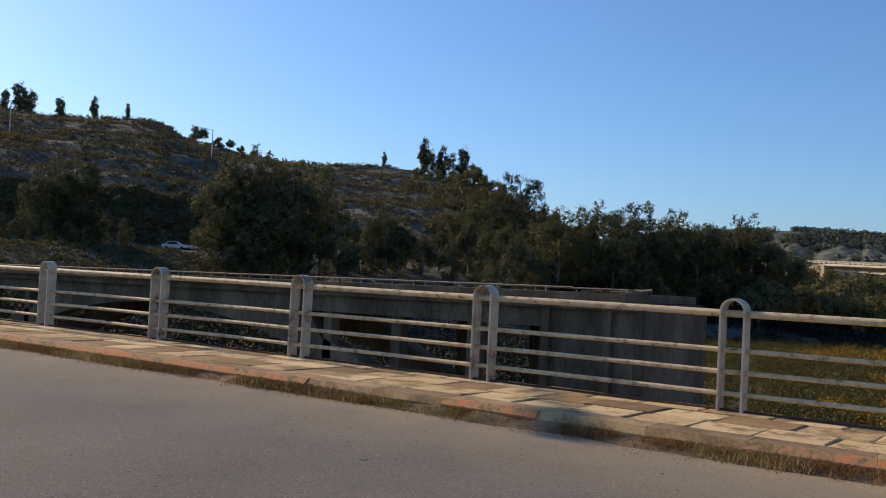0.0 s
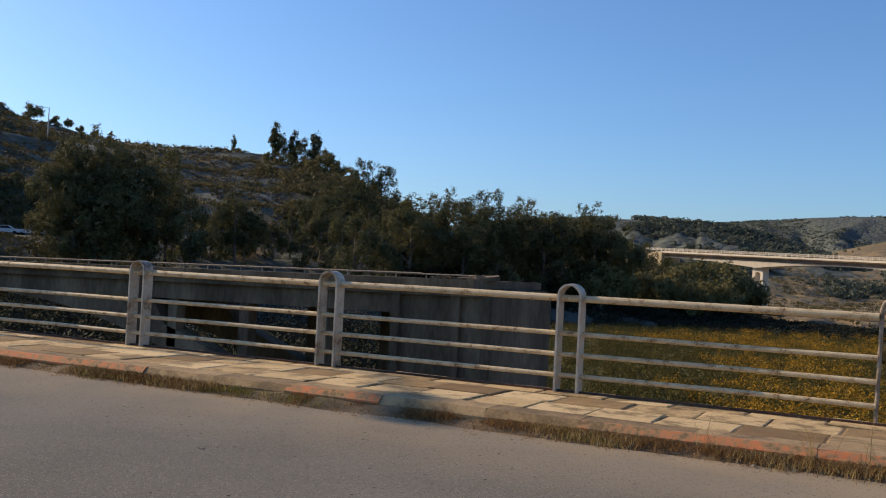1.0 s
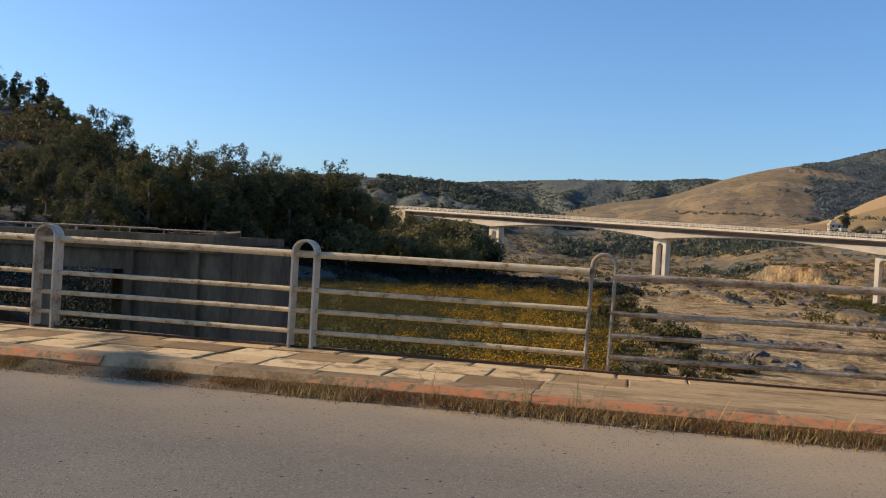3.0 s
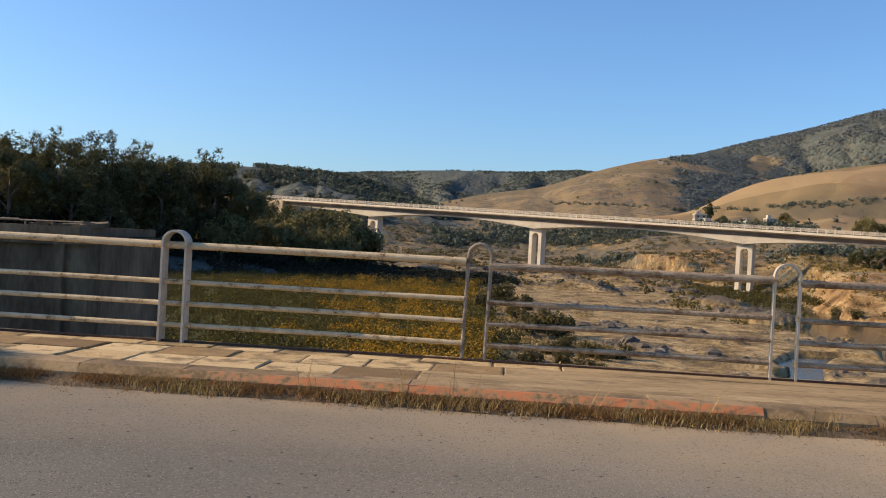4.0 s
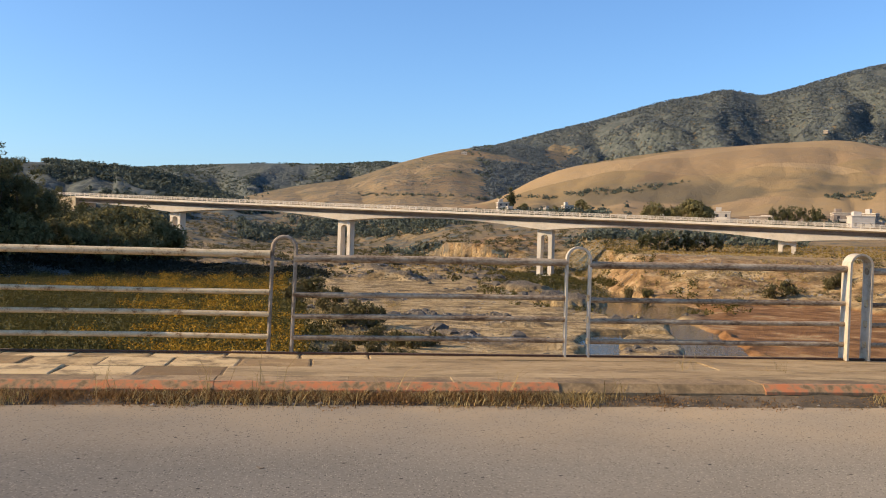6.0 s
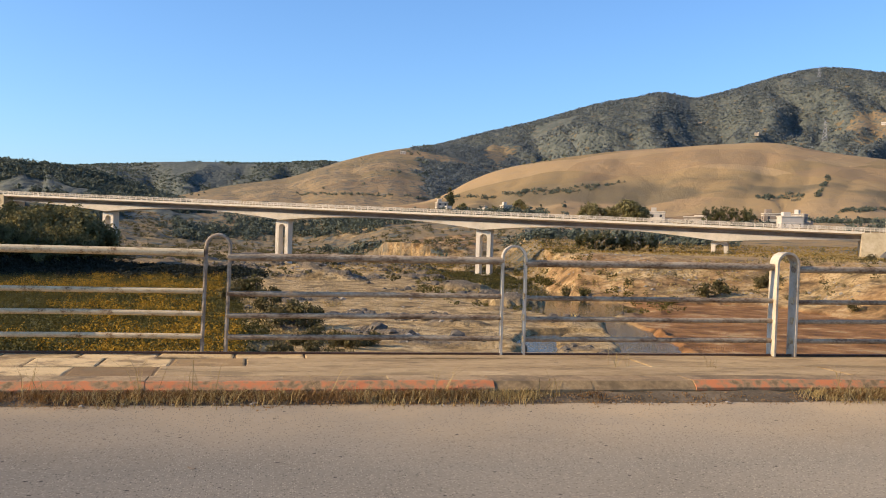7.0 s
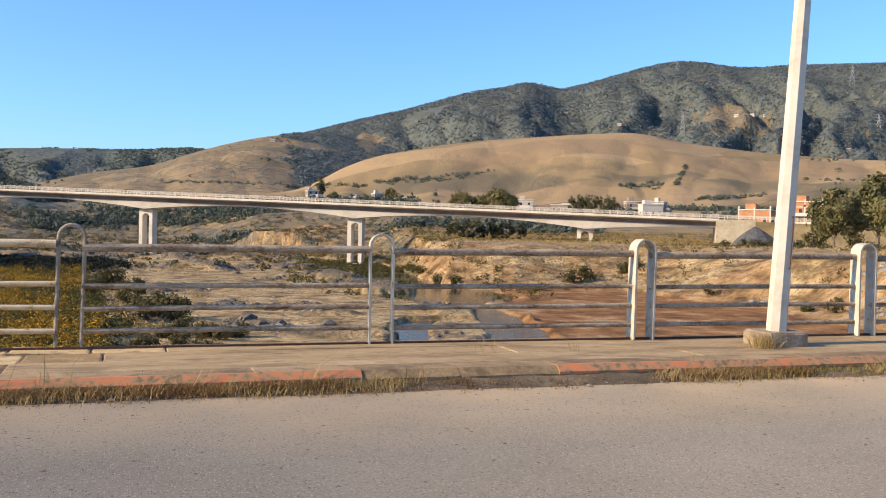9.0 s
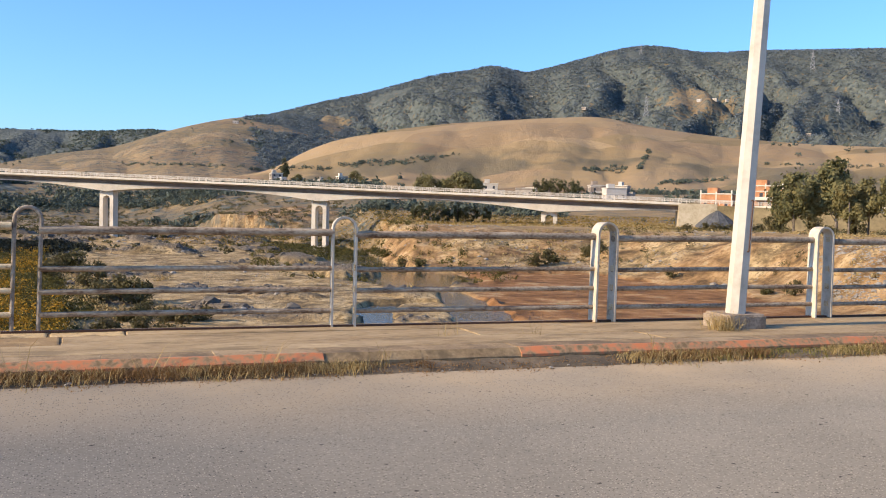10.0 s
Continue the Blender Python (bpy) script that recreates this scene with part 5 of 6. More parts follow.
def blades(places, n, h, spread, seed):
    """n bent grass blades at every place: corners, four to a blade."""
    g = np.random.default_rng(seed)
    m = len(places)
    s = places[:, 3][:, None, None]
    base = places[:, None, :3] + np.concatenate([g.normal(size=(m, n, 2)) * spread, np.zeros((m, n, 1))], -1)
    th = g.uniform(0, 2 * math.pi, (m, n, 1))
    along = np.concatenate([np.cos(th), np.sin(th), 0 * th], -1)
    side = np.concatenate([-np.sin(th), np.cos(th), 0 * th], -1) * g.uniform(0.0013, 0.0034, (m, n, 1))
    hh = h * s * g.uniform(0.4, 1.2, (m, n, 1))
    up = np.array([0, 0, 1.0])
    bend = hh * g.uniform(0.2, 1.5, (m, n, 1))
    mid = base + up * hh * 0.65 + along * bend * 0.35
    tip = base + up * hh + along * bend
    low = np.stack([base - side, base + side, mid + side * 0.7, mid - side * 0.7], 2)
    high = np.stack([mid - side * 0.7, mid + side * 0.7, tip + side * 0.15, tip - side * 0.15], 2)
    return np.concatenate([low, high], 2).reshape(-1, 3)


def stuff(name, label, category, co, mat):
    return tagged(new(name, quads(name, co, mat)), label, category, kind="stuff")


def scatter(name, label, category, places, make, mat):
    """One mesh of kind stuff from many small solid pieces."""
    V, F = [], []
    g = np.random.default_rng(7)
    for x, y, z, s in places:
        v, f = make(g, s)
        k = len(V)
        V += [(x + a, y + b, z + c) for a, b, c in v]
        F += [tuple(i + k for i in q) for q in f]
    return tagged(raw(name, V, F, mat), label, category, kind="stuff")


def spots(seed, n, az0, az1, r0, r1, keep=None, even=True):
    """Random places in a sector, those kept where keep(x, y, az, r) says so, with their ground height."""
    rng = np.random.default_rng(seed)
    az = rng.uniform(az0, az1, n)
    r = np.sqrt(rng.uniform(r0 * r0, r1 * r1, n)) if even else rng.uniform(r0, r1, n)
    x, y = VX + r * np.sin(np.radians(az)), VY + r * np.cos(np.radians(az))
    out = land(x, y)
    ok = np.ones(n, bool) if keep is None else keep(x, y, az, r, out)
    size = rng.uniform(0.6, 1.4, n)
    return np.stack([x[ok], y[ok], out[0][ok], size[ok]], 1)


# hillside scrub and hedges on the near hill
stuff("hill_scrub", "dark scrub in rows along the hillside terraces", "scrub",
      cards(spots(71, 22000, -66, -14, 120, 345, lambda x, y, az, r, o: (o[2] > 0.1) & (o[3] < 0.3) & (np.abs(r - 173) > 11) & ((r > 178) | (az > -45) | (o[0] < 0.5)) & ((fbm(x / 30, y / 30, 4, 77) > 0.05) | (np.abs((o[0] / 5.5) % 1 - 0.4) < 0.11)) & ((r < 190) | (fbm(x / 12, y / 12, 3, 70) > -0.2)), even=False), 16, 0.9, 0.55, 0.24, 1), shrub_leaf)
stuff("hill_scrub", "low dark scrub on the slope below the hill road", "scrub",
      cards(spots(69, 4500, -66, -43, 85, 150, lambda x, y, az, r, o: o[3] < 0.3, even=False), 24, 0.7, 0.28, 0.13, 19), shrub_leaf)
stuff("hill_grass", "brown withered grass on the hillside terraces", "grass",
      cards(spots(47, 14000, -66, -27, 178, 345, lambda x, y, az, r, o: fbm(x / 14, y / 14, 3, 46) > -0.25, even=False), 9, 0.8, 0.22, 0.24, 36), hill_grass)
# undergrowth between the field and the grove, shade put into its dark leaves; low at its edge and taller under the
# trees
edge_places = spots(72, 5200, -30, -2.5, FIELD_END - 10, 300, lambda x, y, az, r, o: (r > field_edge(az)) & (o[0] < 3.5) & ((az < -7) | (r < 215)) & (fbm(x / 9, y / 9, 3, 58) > -0.25), even=False)
edge_r = np.hypot(edge_places[:, 0] - VX, edge_places[:, 1] - VY)
edge_az = np.degrees(np.arctan2(edge_places[:, 0] - VX, edge_places[:, 1] - VY))
edge_places[:, 3] *= 0.38 + 0.62 * smooth((edge_r - field_edge(edge_az)) / 45) * smooth((-7 - edge_az) / 5)
stuff("bank_undergrowth", "tangled undergrowth below the grove, dark with shade in its colour", "undergrowth", cards(edge_places, 40, 2.1, 1.4, 0.3, 2), shaded_leaf)
stuff("bank_undergrowth", "low grass and scrub beyond the flowering flat, shade put in its colour", "undergrowth",
      cards(spots(48, 2200, -14, 1.0, 160, 236, lambda x, y, az, r, o: (r > field_edge(az) + 2) & (o[5] > 0.3) & (o[0] < -3), even=False), 40, 1.3, 0.42, 0.2, 35), shaded_leaf)
stuff("bank_undergrowth", "scrub at the foot of the hill, dark with shade in its colour", "undergrowth",
      cards(spots(70, 2600, -64, -24.5, 48, 152, lambda x, y, az, r, o: (o[0] < np.where(az < -44, -2.0, 1.5)) & (az < -26.5 - 1.5 * np.sin(r / 9)), even=False), 64, 1.7, 1.4, 0.11, 20), shaded_leaf)
stuff("hill_scrub", "dense dark scrub covering the end of the hill", "scrub",
      cards(spots(57, 3000, -38.5, -27, 205, 296, lambda x, y, az, r, o: fbm(x / 16, y / 16, 3, 56) + 0.5 * smooth((az + 38.5) / 4) - 0.35 * smooth((250 - r) / 40) > 0.0, even=False), 26, 1.5, 1.1, 0.3, 31), shrub_leaf)
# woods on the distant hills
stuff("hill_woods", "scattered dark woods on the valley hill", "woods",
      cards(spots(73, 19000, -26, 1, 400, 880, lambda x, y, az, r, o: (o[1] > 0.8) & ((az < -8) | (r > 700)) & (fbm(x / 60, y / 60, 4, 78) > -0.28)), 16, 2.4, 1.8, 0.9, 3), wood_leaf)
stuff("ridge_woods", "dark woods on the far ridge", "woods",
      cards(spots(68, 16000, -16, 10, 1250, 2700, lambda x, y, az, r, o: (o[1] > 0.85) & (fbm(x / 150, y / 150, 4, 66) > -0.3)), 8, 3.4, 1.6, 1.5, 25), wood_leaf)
stuff("valley_brush", "dry brown brush on the valley floor", "brush",
      cards(spots(67, 5200, -8, 18, 290, 660, lambda x, y, az, r, o: fbm(x / 20, y / 20, 4, 65) > -0.1), 22, 1.1, 0.5, 0.26, 26), shrub_leaf)
stuff("bank_brush", "dry brown tufts on the eroded far bank", "brush",
      cards(spots(66, 9000, 12, 48, 85, 280, lambda x, y, az, r, o: (o[0] > -7) & (o[0] < 1) & (fbm(x / 12, y / 12, 4, 64) > -0.05)), 12, 0.4, 0.2, 0.13, 27), dry_grass)
stuff("hill_scrub", "dense dark scrub on the bank above the hill road", "scrub",
      cards(spots(65, 1900, -66, -43, 177, 191, None, even=False), 36, 1.0, 0.6, 0.19, 28), shrub_leaf)
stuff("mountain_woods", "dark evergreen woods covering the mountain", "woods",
      cards(spots(74, 64000, 4, 47, 1150, 2650, lambda x, y, az, r, o: (o[1] > 0.55) & (fbm(x / 110, y / 110, 5, 79) > -0.42)), 8, 2.8, 1.4, 1.3, 4), hazed_maquis_leaf)
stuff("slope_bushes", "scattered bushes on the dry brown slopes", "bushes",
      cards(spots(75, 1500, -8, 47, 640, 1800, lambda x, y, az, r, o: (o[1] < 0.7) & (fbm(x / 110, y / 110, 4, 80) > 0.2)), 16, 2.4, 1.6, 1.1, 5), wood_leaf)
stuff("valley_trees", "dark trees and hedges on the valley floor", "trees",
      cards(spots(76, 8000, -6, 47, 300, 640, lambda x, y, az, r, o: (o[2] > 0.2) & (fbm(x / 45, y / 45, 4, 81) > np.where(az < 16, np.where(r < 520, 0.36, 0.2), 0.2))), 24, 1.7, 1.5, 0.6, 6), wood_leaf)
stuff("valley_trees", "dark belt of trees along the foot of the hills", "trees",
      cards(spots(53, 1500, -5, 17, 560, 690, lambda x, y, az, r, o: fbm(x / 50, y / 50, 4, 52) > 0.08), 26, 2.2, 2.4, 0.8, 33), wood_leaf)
stuff("bank_bushes", "low bushes on the eroded far bank", "bushes",
      cards(spots(77, 1500, 10, 47, 90, 300, lambda x, y, az, r, o: (o[0] > -6.9) & (o[0] < 2) & (fbm(x / 18, y / 18, 4, 82) > 0.1)), 50, 0.7, 0.45, 0.12, 7), shrub_leaf)
stuff("bed_bushes", "low bushes on the stony river bed", "bushes",
      cards(spots(78, 1800, -5, 16, 190, 560, lambda x, y, az, r, o: (o[0] < -3) & (fbm(x / 22, y / 22, 4, 83) > 0.1)), 20, 0.8, 0.4, 0.28, 8), shrub_leaf)


# weeds and yellow flowers of the field by the stream
def on_field(x, y, az, r, o):
    return (o[5] > 0.5) & (o[0] < -4) & (r < field_edge(az) + 4) & (az < -1.0)


stuff("field_weeds", "green weeds carpeting the river flat", "weeds", cards(spots(81, 9000, -30, 0.5, 52, 235, on_field, even=False), 52, 0.75, 0.42, 0.095, 9, False), weed_leaf)
stuff("yellow_flowers", "yellow flowering bushes on the river flat", "flowers",
      cards(spots(82, 7000, -30, 0.5, 52, 200, lambda x, y, az, r, o: on_field(x, y, az, r, o) & (fbm(x / 4, y / 4, 3, 84) + 0.9 * fbm(x / 26, y / 26, 3, 89) > 0.42 - 0.8 * smooth((az + 16) / 9) + 0.15 * (r > 115)), even=False), 60, 0.6, 0.5, 0.09, 10, False), flower_leaf)
stuff("field_weeds", "sparse dark grass and weeds at the edge of the flat", "weeds", cards(spots(51, 1500, -1.5, 4, 52, 150, lambda x, y, az, r, o: (o[5] > 0.35) & (o[0] < -4) & (fbm(x / 3, y / 6, 3, 50) > -0.05), even=False), 26, 0.6, 0.28, 0.13, 34, False), weed_leaf)
stuff("dry_reeds", "brown dry reeds and brush at the edge of the flat", "reeds",
      cards(spots(84, 900, -1, 8, 60, 125, lambda x, y, az, r, o: (fbm(x / 7, y / 7, 4, 86) - 0.09 * (az - 1) > 0.0) & (o[0] < -5)), 36, 0.5, 0.4, 0.09, 12), dry_grass)
# vines in rows on the terrace
g = np.random.default_rng(17)
rows_xy = []
for k in range(26):
    for q in np.arange(0, 150, 1.1):
        x0, y0 = at(36, 212 + 4.0 * k)
        rows_xy.append((x0 - 0.83 * q + g.normal() * 0.2, y0 + 0.56 * q + g.normal() * 0.2))
rows_xy = np.array(rows_xy)
vz = land(rows_xy[:, 0], rows_xy[:, 1])[0]
vine_places = np.concatenate([rows_xy, vz[:, None], g.uniform(0.7, 1.2, (len(vz), 1))], 1)
stuff("vineyard", "golden autumn vines in long rows on the terrace", "vines", cards(vine_places, 9, 0.4, 0.2, 0.17, 13), vine_leaf)
stuff("stream_reeds", "olive reeds standing in the shallows of the pool", "reeds",
      cards(spots(55, 5200, 11, 25, 150, 262, lambda x, y, az, r, o: (o[0] < -6.6) & (fbm(x / 15, y / 15, 4, 54) + 0.3 * smooth((az - 15) / 3) * smooth((r - 165) / 20) > 0.12)), 30, 0.6, 0.5, 0.13, 32), weed_leaf)
stuff("stream_reeds", "green reeds along the water edge", "reeds",
      cards(spots(83, 5000, 8, 47, 58, 290, lambda x, y, az, r, o: (np.abs(stream_near(x, y) + 0.3) < 0.25) & (r > 118)), 26, 0.5, 0.45, 0.13, 11), weed_leaf)


def rock(rng, s):
    n = 6
    v = []
    h = s * rng.uniform(0.35, 0.7)
    for k, (rr, z) in enumerate(((1.0, -0.3), (0.85, 0.35), (0.4, 0.8))):
        for i in range(n):
            a = 2 * math.pi * i / n + rng.uniform(-0.3, 0.3)
            q = s * rr * rng.uniform(0.7, 1.25)
            v.append((q * math.cos(a), q * math.sin(a), h * z))
    v.append((0, 0, h))
    f = []
    for k in range(2):
        for i in range(n):
            j = (i + 1) % n
            f.append((k * n + i, k * n + j, (k + 1) * n + j, (k + 1) * n + i))
    f += [(2 * n + i, 2 * n + (i + 1) % n, 3 * n) for i in range(n)]
    return v, f


scatter("river_stones", "grey boulders and rubble strewn over the river bed", "stones",
        spots(91, 16000, -3, 47, 55, 330, lambda x, y, az, r, o: (o[3] > 0.6) & (o[4] < 0.2) & (o[0] < -5) & (stream_near(x, y) < 0) & ((o[6] > 0.5) | (fbm(x / 12, y / 12, 4, 85) > 0.36))), lambda rng, s: rock(rng, s * rng.choice([0.13, 0.22, 0.5], p=[0.66, 0.26, 0.08])), stone_grey)


scatter("wet_rubble", "dark wet rubble in banks on the river bed", "stones",
        spots(93, 26000, -4, 40, 60, 300, lambda x, y, az, r, o: (o[3] > 0.5) & (o[4] < 0.2) & (o[0] < -5.5) & (stream_near(x, y) < 0) & (o[6] > 0.35)), lambda rng, s: rock(rng, s * rng.choice([0.22, 0.4, 0.8], p=[0.6, 0.3, 0.1])), rubble_dark)
scatter("bank_stones", "stones weathering out of the eroded bank", "stones",
        spots(94, 7000, 14, 43, 90, 260, lambda x, y, az, r, o: (o[0] > -7) & (o[0] < 0.2) & (fbm(x / 9, y / 9, 4, 59) > 0.0)), lambda rng, s: rock(rng, s * rng.choice([0.1, 0.18, 0.35], p=[0.6, 0.3, 0.1])), stone_grey)
scatter("bank_rubble", "pale broken rubble tipped down the bank", "stones",
        spots(92, 4200, 42.0, 49, 80, 130, lambda x, y, az, r, o: (o[0] > -7) & (o[0] < 0.8) & (fbm(x / 8, y / 8, 4, 87) > -0.1)), lambda rng, s: rock(rng, s * rng.choice([0.1, 0.18, 0.32], p=[0.6, 0.32, 0.08])), stone_grey)


# ---- footway slabs and kerb stones ----
rng = np.random.default_rng(3)


def slab_mesh(name, w, d, h, mat, seed, wear=0.006, chamfer=0.0):
    """A stone slab with an uneven outline and worn upper edges."""
    r = np.random.default_rng(seed)
    pts = []
    for (x0, y0), (x1, y1) in (((-1, -1), (1, -1)), ((1, -1), (1, 1)), ((1, 1), (-1, 1)), ((-1, 1), (-1, -1))):
        for u in (0.0, 0.3, 0.62):
            pts.append(((x0 + (x1 - x0) * u) * w / 2, (y0 + (y1 - y0) * u) * d / 2))
    bm = bmesh.new()
    rings = [[], [], []]
    for x, y in pts:
        jx, jy = r.uniform(-1, 0.4) * (0.35 * wear + 0.004) * np.sign(x), r.uniform(-1, 0.4) * (0.35 * wear + 0.004) * np.sign(y)
        k = wear * r.uniform(0.6, 1.8)
        rings[0].append(bm.verts.new((x + jx, y + jy, -h)))
        rings[1].append(bm.verts.new((x + jx, y + jy, -0.005 * r.uniform(0.5, 1.5))))
        rings[2].append(bm.verts.new((x + jx - k * np.sign(x) * (abs(x) > w / 2 - 0.01), y + jy - k * np.sign(y) * (abs(y) > d / 2 - 0.01), 0.0)))
    # a kerb is worn to a slope along its outer edge
    for low, high in zip(rings[1], rings[2]):
        if chamfer and low.co.y < -d / 2 + 0.02:
            low.co.z = -chamfer * r.uniform(1.12, 1.3)
            high.co.y = -d / 2 + chamfer * 1.25
    n = len(pts)
    for a, b in zip(rings[:-1], rings[1:]):
        for i in range(n):
            j = (i + 1) % n
            bm.faces.new((a[i], a[j], b[j], b[i]))
    bm.faces.new(rings[2])
    bmesh.ops.recalc_face_normals(bm, faces=bm.faces)
    me = bpy.data.meshes.new(name)
    bm.to_mesh(me)
    bm.free()
    me.materials.append(mat)
    return me


for row, (y0, y1) in enumerate(((-0.25, 0.2), (-0.77, -0.255), (-1.29, -0.775))):
    ws = (0.538, 0.588, 0.508, 0.628)
    metas = [slab_mesh("slab", w - 0.016, y1 - y0 - 0.014, 0.12, slab_stone, 10 + i + 10 * row, 0.011) for i, w in enumerate(ws)]
    x = -17.0 + 0.2 * row
    while x < (3.4, 2.9, 2.2)[row]:
        k = int(rng.integers(4))
        ob = new("slab", metas[k])
        ob.parent = walkway
        ob.matrix_basis = pose(x + ws[k] / 2, (y0 + y1) / 2, rng.uniform(-0.009, 0.004), rng.uniform(-0.5, 0.5), rng.uniform(-0.5, 0.5), rng.uniform(-0.9, 0.9))
        x += ws[k]
    # the footway goes on in cast lengths of plain screed
    cast = [slab_mesh("slab", w - 0.006, y1 - y0 - 0.006, 0.12, screed, 70 + i + 10 * row, 0.008) for i, w in enumerate((4.1, 5.6, 3.4))]
    while x < 17:
        k = int(rng.integers(3))
        w = (4.1, 5.6, 3.4)[k]
        ob = new("slab", cast[k])
        ob.parent = walkway
        ob.matrix_basis = pose(x + w / 2, (y0 + y1) / 2, rng.uniform(-0.004, 0.002), rng.uniform(-0.2, 0.2), 0, rng.uniform(-0.2, 0.2))
        x += w
plain = [slab_mesh("kerb_stone", w + 0.006, 0.355, 0.22, kerb_stone, 40 + i, 0.004, 0.05) for i, w in enumerate((0.83, 0.95, 0.76))]
kw = (0.83, 0.95, 0.76)
x = -17.2
while x < 16.5:
    k = int(rng.integers(3))
    ob = new("kerb_stone", plain[k])
    ob.parent = walkway
    ob.matrix_basis = pose(x + kw[k] / 2, -1.472, rng.uniform(-0.004, 0.002), rng.uniform(-0.3, 0.3), 0, rng.uniform(-0.12, 0.12))
    # worn orange paint on the outer edge of some of the stones
    if fbm(np.array([x / 1.6]), np.array([0.5]), 3, 5)[0] > -0.12:
        bm = bmesh.new()
        a, b = -kw[k] / 2 - 0.002, kw[k] / 2 + 0.002
        low = rng.uniform(-0.068, -0.06)
        ends = []
        for px in (a, (a + b) / 2, b):
            e = rng.uniform(-0.012, 0.012)
            ends.append([bm.verts.new((px, py, pz)) for py, pz in ((-0.085 + e, 0.004), (-0.124, 0.004), (-0.1815, -0.046), (-0.1815, low + 0.3 * e), (-0.172, low + e), (-0.172, -0.05), (-0.12, -0.006), (-0.085 + e, -0.006))])
        for p, q in zip(ends[:-1], ends[1:]):
            for i in range(8):
                bm.faces.new((p[i], p[(i + 1) % 8], q[(i + 1) % 8], q[i]))
        bm.faces.new(ends[0][::-1])
        bm.faces.new(ends[-1])
        bmesh.ops.recalc_face_normals(bm, faces=bm.faces)
        part("paint_band", bm, kerb_paint, ob, "worn orange-red paint")
    x += kw[k]


# ---- dirt and weeds along the kerb ----
dirt = surface("kerb_dirt", [(0.05, 0.04, 0.025), (0.12, 0.09, 0.055), (0.24, 0.18, 0.11)], 3.0, 0.95, 0.8, fine=40, dist=0.01, coords="World")
verts, faces = [], []
xs = np.arange(-40, 40, 0.1)
wid = 0.2 + 0.1 * fbm(xs / 0.7, xs * 0, 4, 12)
top = -0.075 + 0.04 * fbm(xs / 0.5, xs * 0 + 4, 4, 13)
for x, w, t in zip(xs, wid, top):
    verts += [(x, KERB_Y + 0.015, t), (x, KERB_Y - 0.4 * w, t - 0.015), (x, KERB_Y - w, ROAD_Z - 0.004)]
for i in range(len(xs) - 1):
    for k in range(2):
        faces.append((3 * i + k, 3 * i + k + 1, 3 * i + k + 4, 3 * i + k + 3))
tagged(raw("dirt_strip", verts, faces, dirt, smooth=True), "dark soil and leaf mould banked against the kerb", "ground", kind="structure")


def kerb_places(seed, n, thr, reach=0.09):
    r = np.random.default_rng(seed)
    x = r.uniform(-16, 15, n)
    d = np.abs(r.normal(size=n)) * reach
    y = KERB_Y - 0.02 - d
    keep = fbm(x / 0.8, x * 0 + seed, 4, seed) + 0.15 * np.sin(x * 1.7) > thr
    z = np.maximum(ROAD_Z, -0.085 - 0.25 * d)
    return np.stack([x, y, z, r.uniform(0.5, 1.3, n)], 1)[keep]


stuff("kerb_grass", "dead red-brown grass hanging over the kerb face", "grass", blades(kerb_places(64, 9000, -0.14, 0.05), 13, 0.045, 0.05, 24), rust_grass)
stuff("kerb_grass", "dry straw-coloured grass growing along the kerb", "grass", blades(kerb_places(61, 3600, 0.02, 0.08), 14, 0.055, 0.06, 21), dry_grass)
stuff("kerb_grass", "green weeds growing along the kerb", "grass", blades(kerb_places(62, 2600, 0.12, 0.08), 14, 0.04, 0.06, 22), green_grass)
stuff("kerb_litter", "brown leaf litter and grit lying along the kerb", "litter", cards(kerb_places(63, 6000, -0.6, 0.13), 7, 0.06, 0.012, 0.006, 23), rust_grass)


def dry_tuft(x, y, z, h, n, spread, label):
    co = blades(np.array([[0, 0, 0, 1.0]]), n, h, spread, int(abs(x) * 100))
    ob = new("weed_tuft", quads("weed_tuft", co, dry_grass))
    ob.location = (x, y, z)
    tagged(ob, label, "weed", kind="stuff")


dry_tuft(8.86, -0.88, 0.0, 0.15, 300, 0.07, "bushy dry weed beside the lamp base")
for x, y, h in ((6.1, -0.78, 0.22), (6.9, -0.8, 0.15), (2.3, -1.69, 0.3), (2.7, -1.69, 0.34), (3.6, -1.7, 0.22), (1.6, -1.7, 0.24), (5.2, -1.7, 0.2), (7.6, -1.7, 0.24), (4.4, -1.7, 0.24), (-0.6, -1.7, 0.16), (9.9, -1.7, 0.2)):
    dry_tuft(x, y, -0.09 if y < -1.3 else -0.01, h, 12, 0.05, "thin dry grass stalks at the footway edge")


# ---- bushes and reeds near the edge of the flat ----
for az, r, s in ((1.0, 92, 0.7), (1.8, 95, 0.8), (2.7, 93, 0.75), (3.2, 97, 0.6), (1.4, 74, 0.5), (3.6, 70, 0.5), (4.6, 69, 0.55), (5.4, 67, 0.35), (2.4, 80, 0.45), (0.2, 110, 0.6), (-1.5, 118, 0.7), (4.2, 66, 0.4), (3.0, 80, 0.42), (3.7, 81, 0.5), (4.4, 79, 0.42), (5.2, 80, 0.5), (6.0, 79, 0.45), (6.8, 80, 0.38), (5.6, 77, 0.4), (-0.9, 134, 0.8), (-0.2, 133, 0.9), (0.7, 124, 0.8),
                 (26.5, 158, 0.7), (27.2, 160, 0.8), (29.6, 170, 0.9), (30.1, 172, 0.8), (24.6, 150, 0.6), (34.5, 140, 0.5), (41.2, 118, 0.6), (39.8, 122, 0.5), (18.4, 168, 0.6), (19.5, 160, 0.5)):
    plant(bush_protos, az, r, s, sink=0.1)
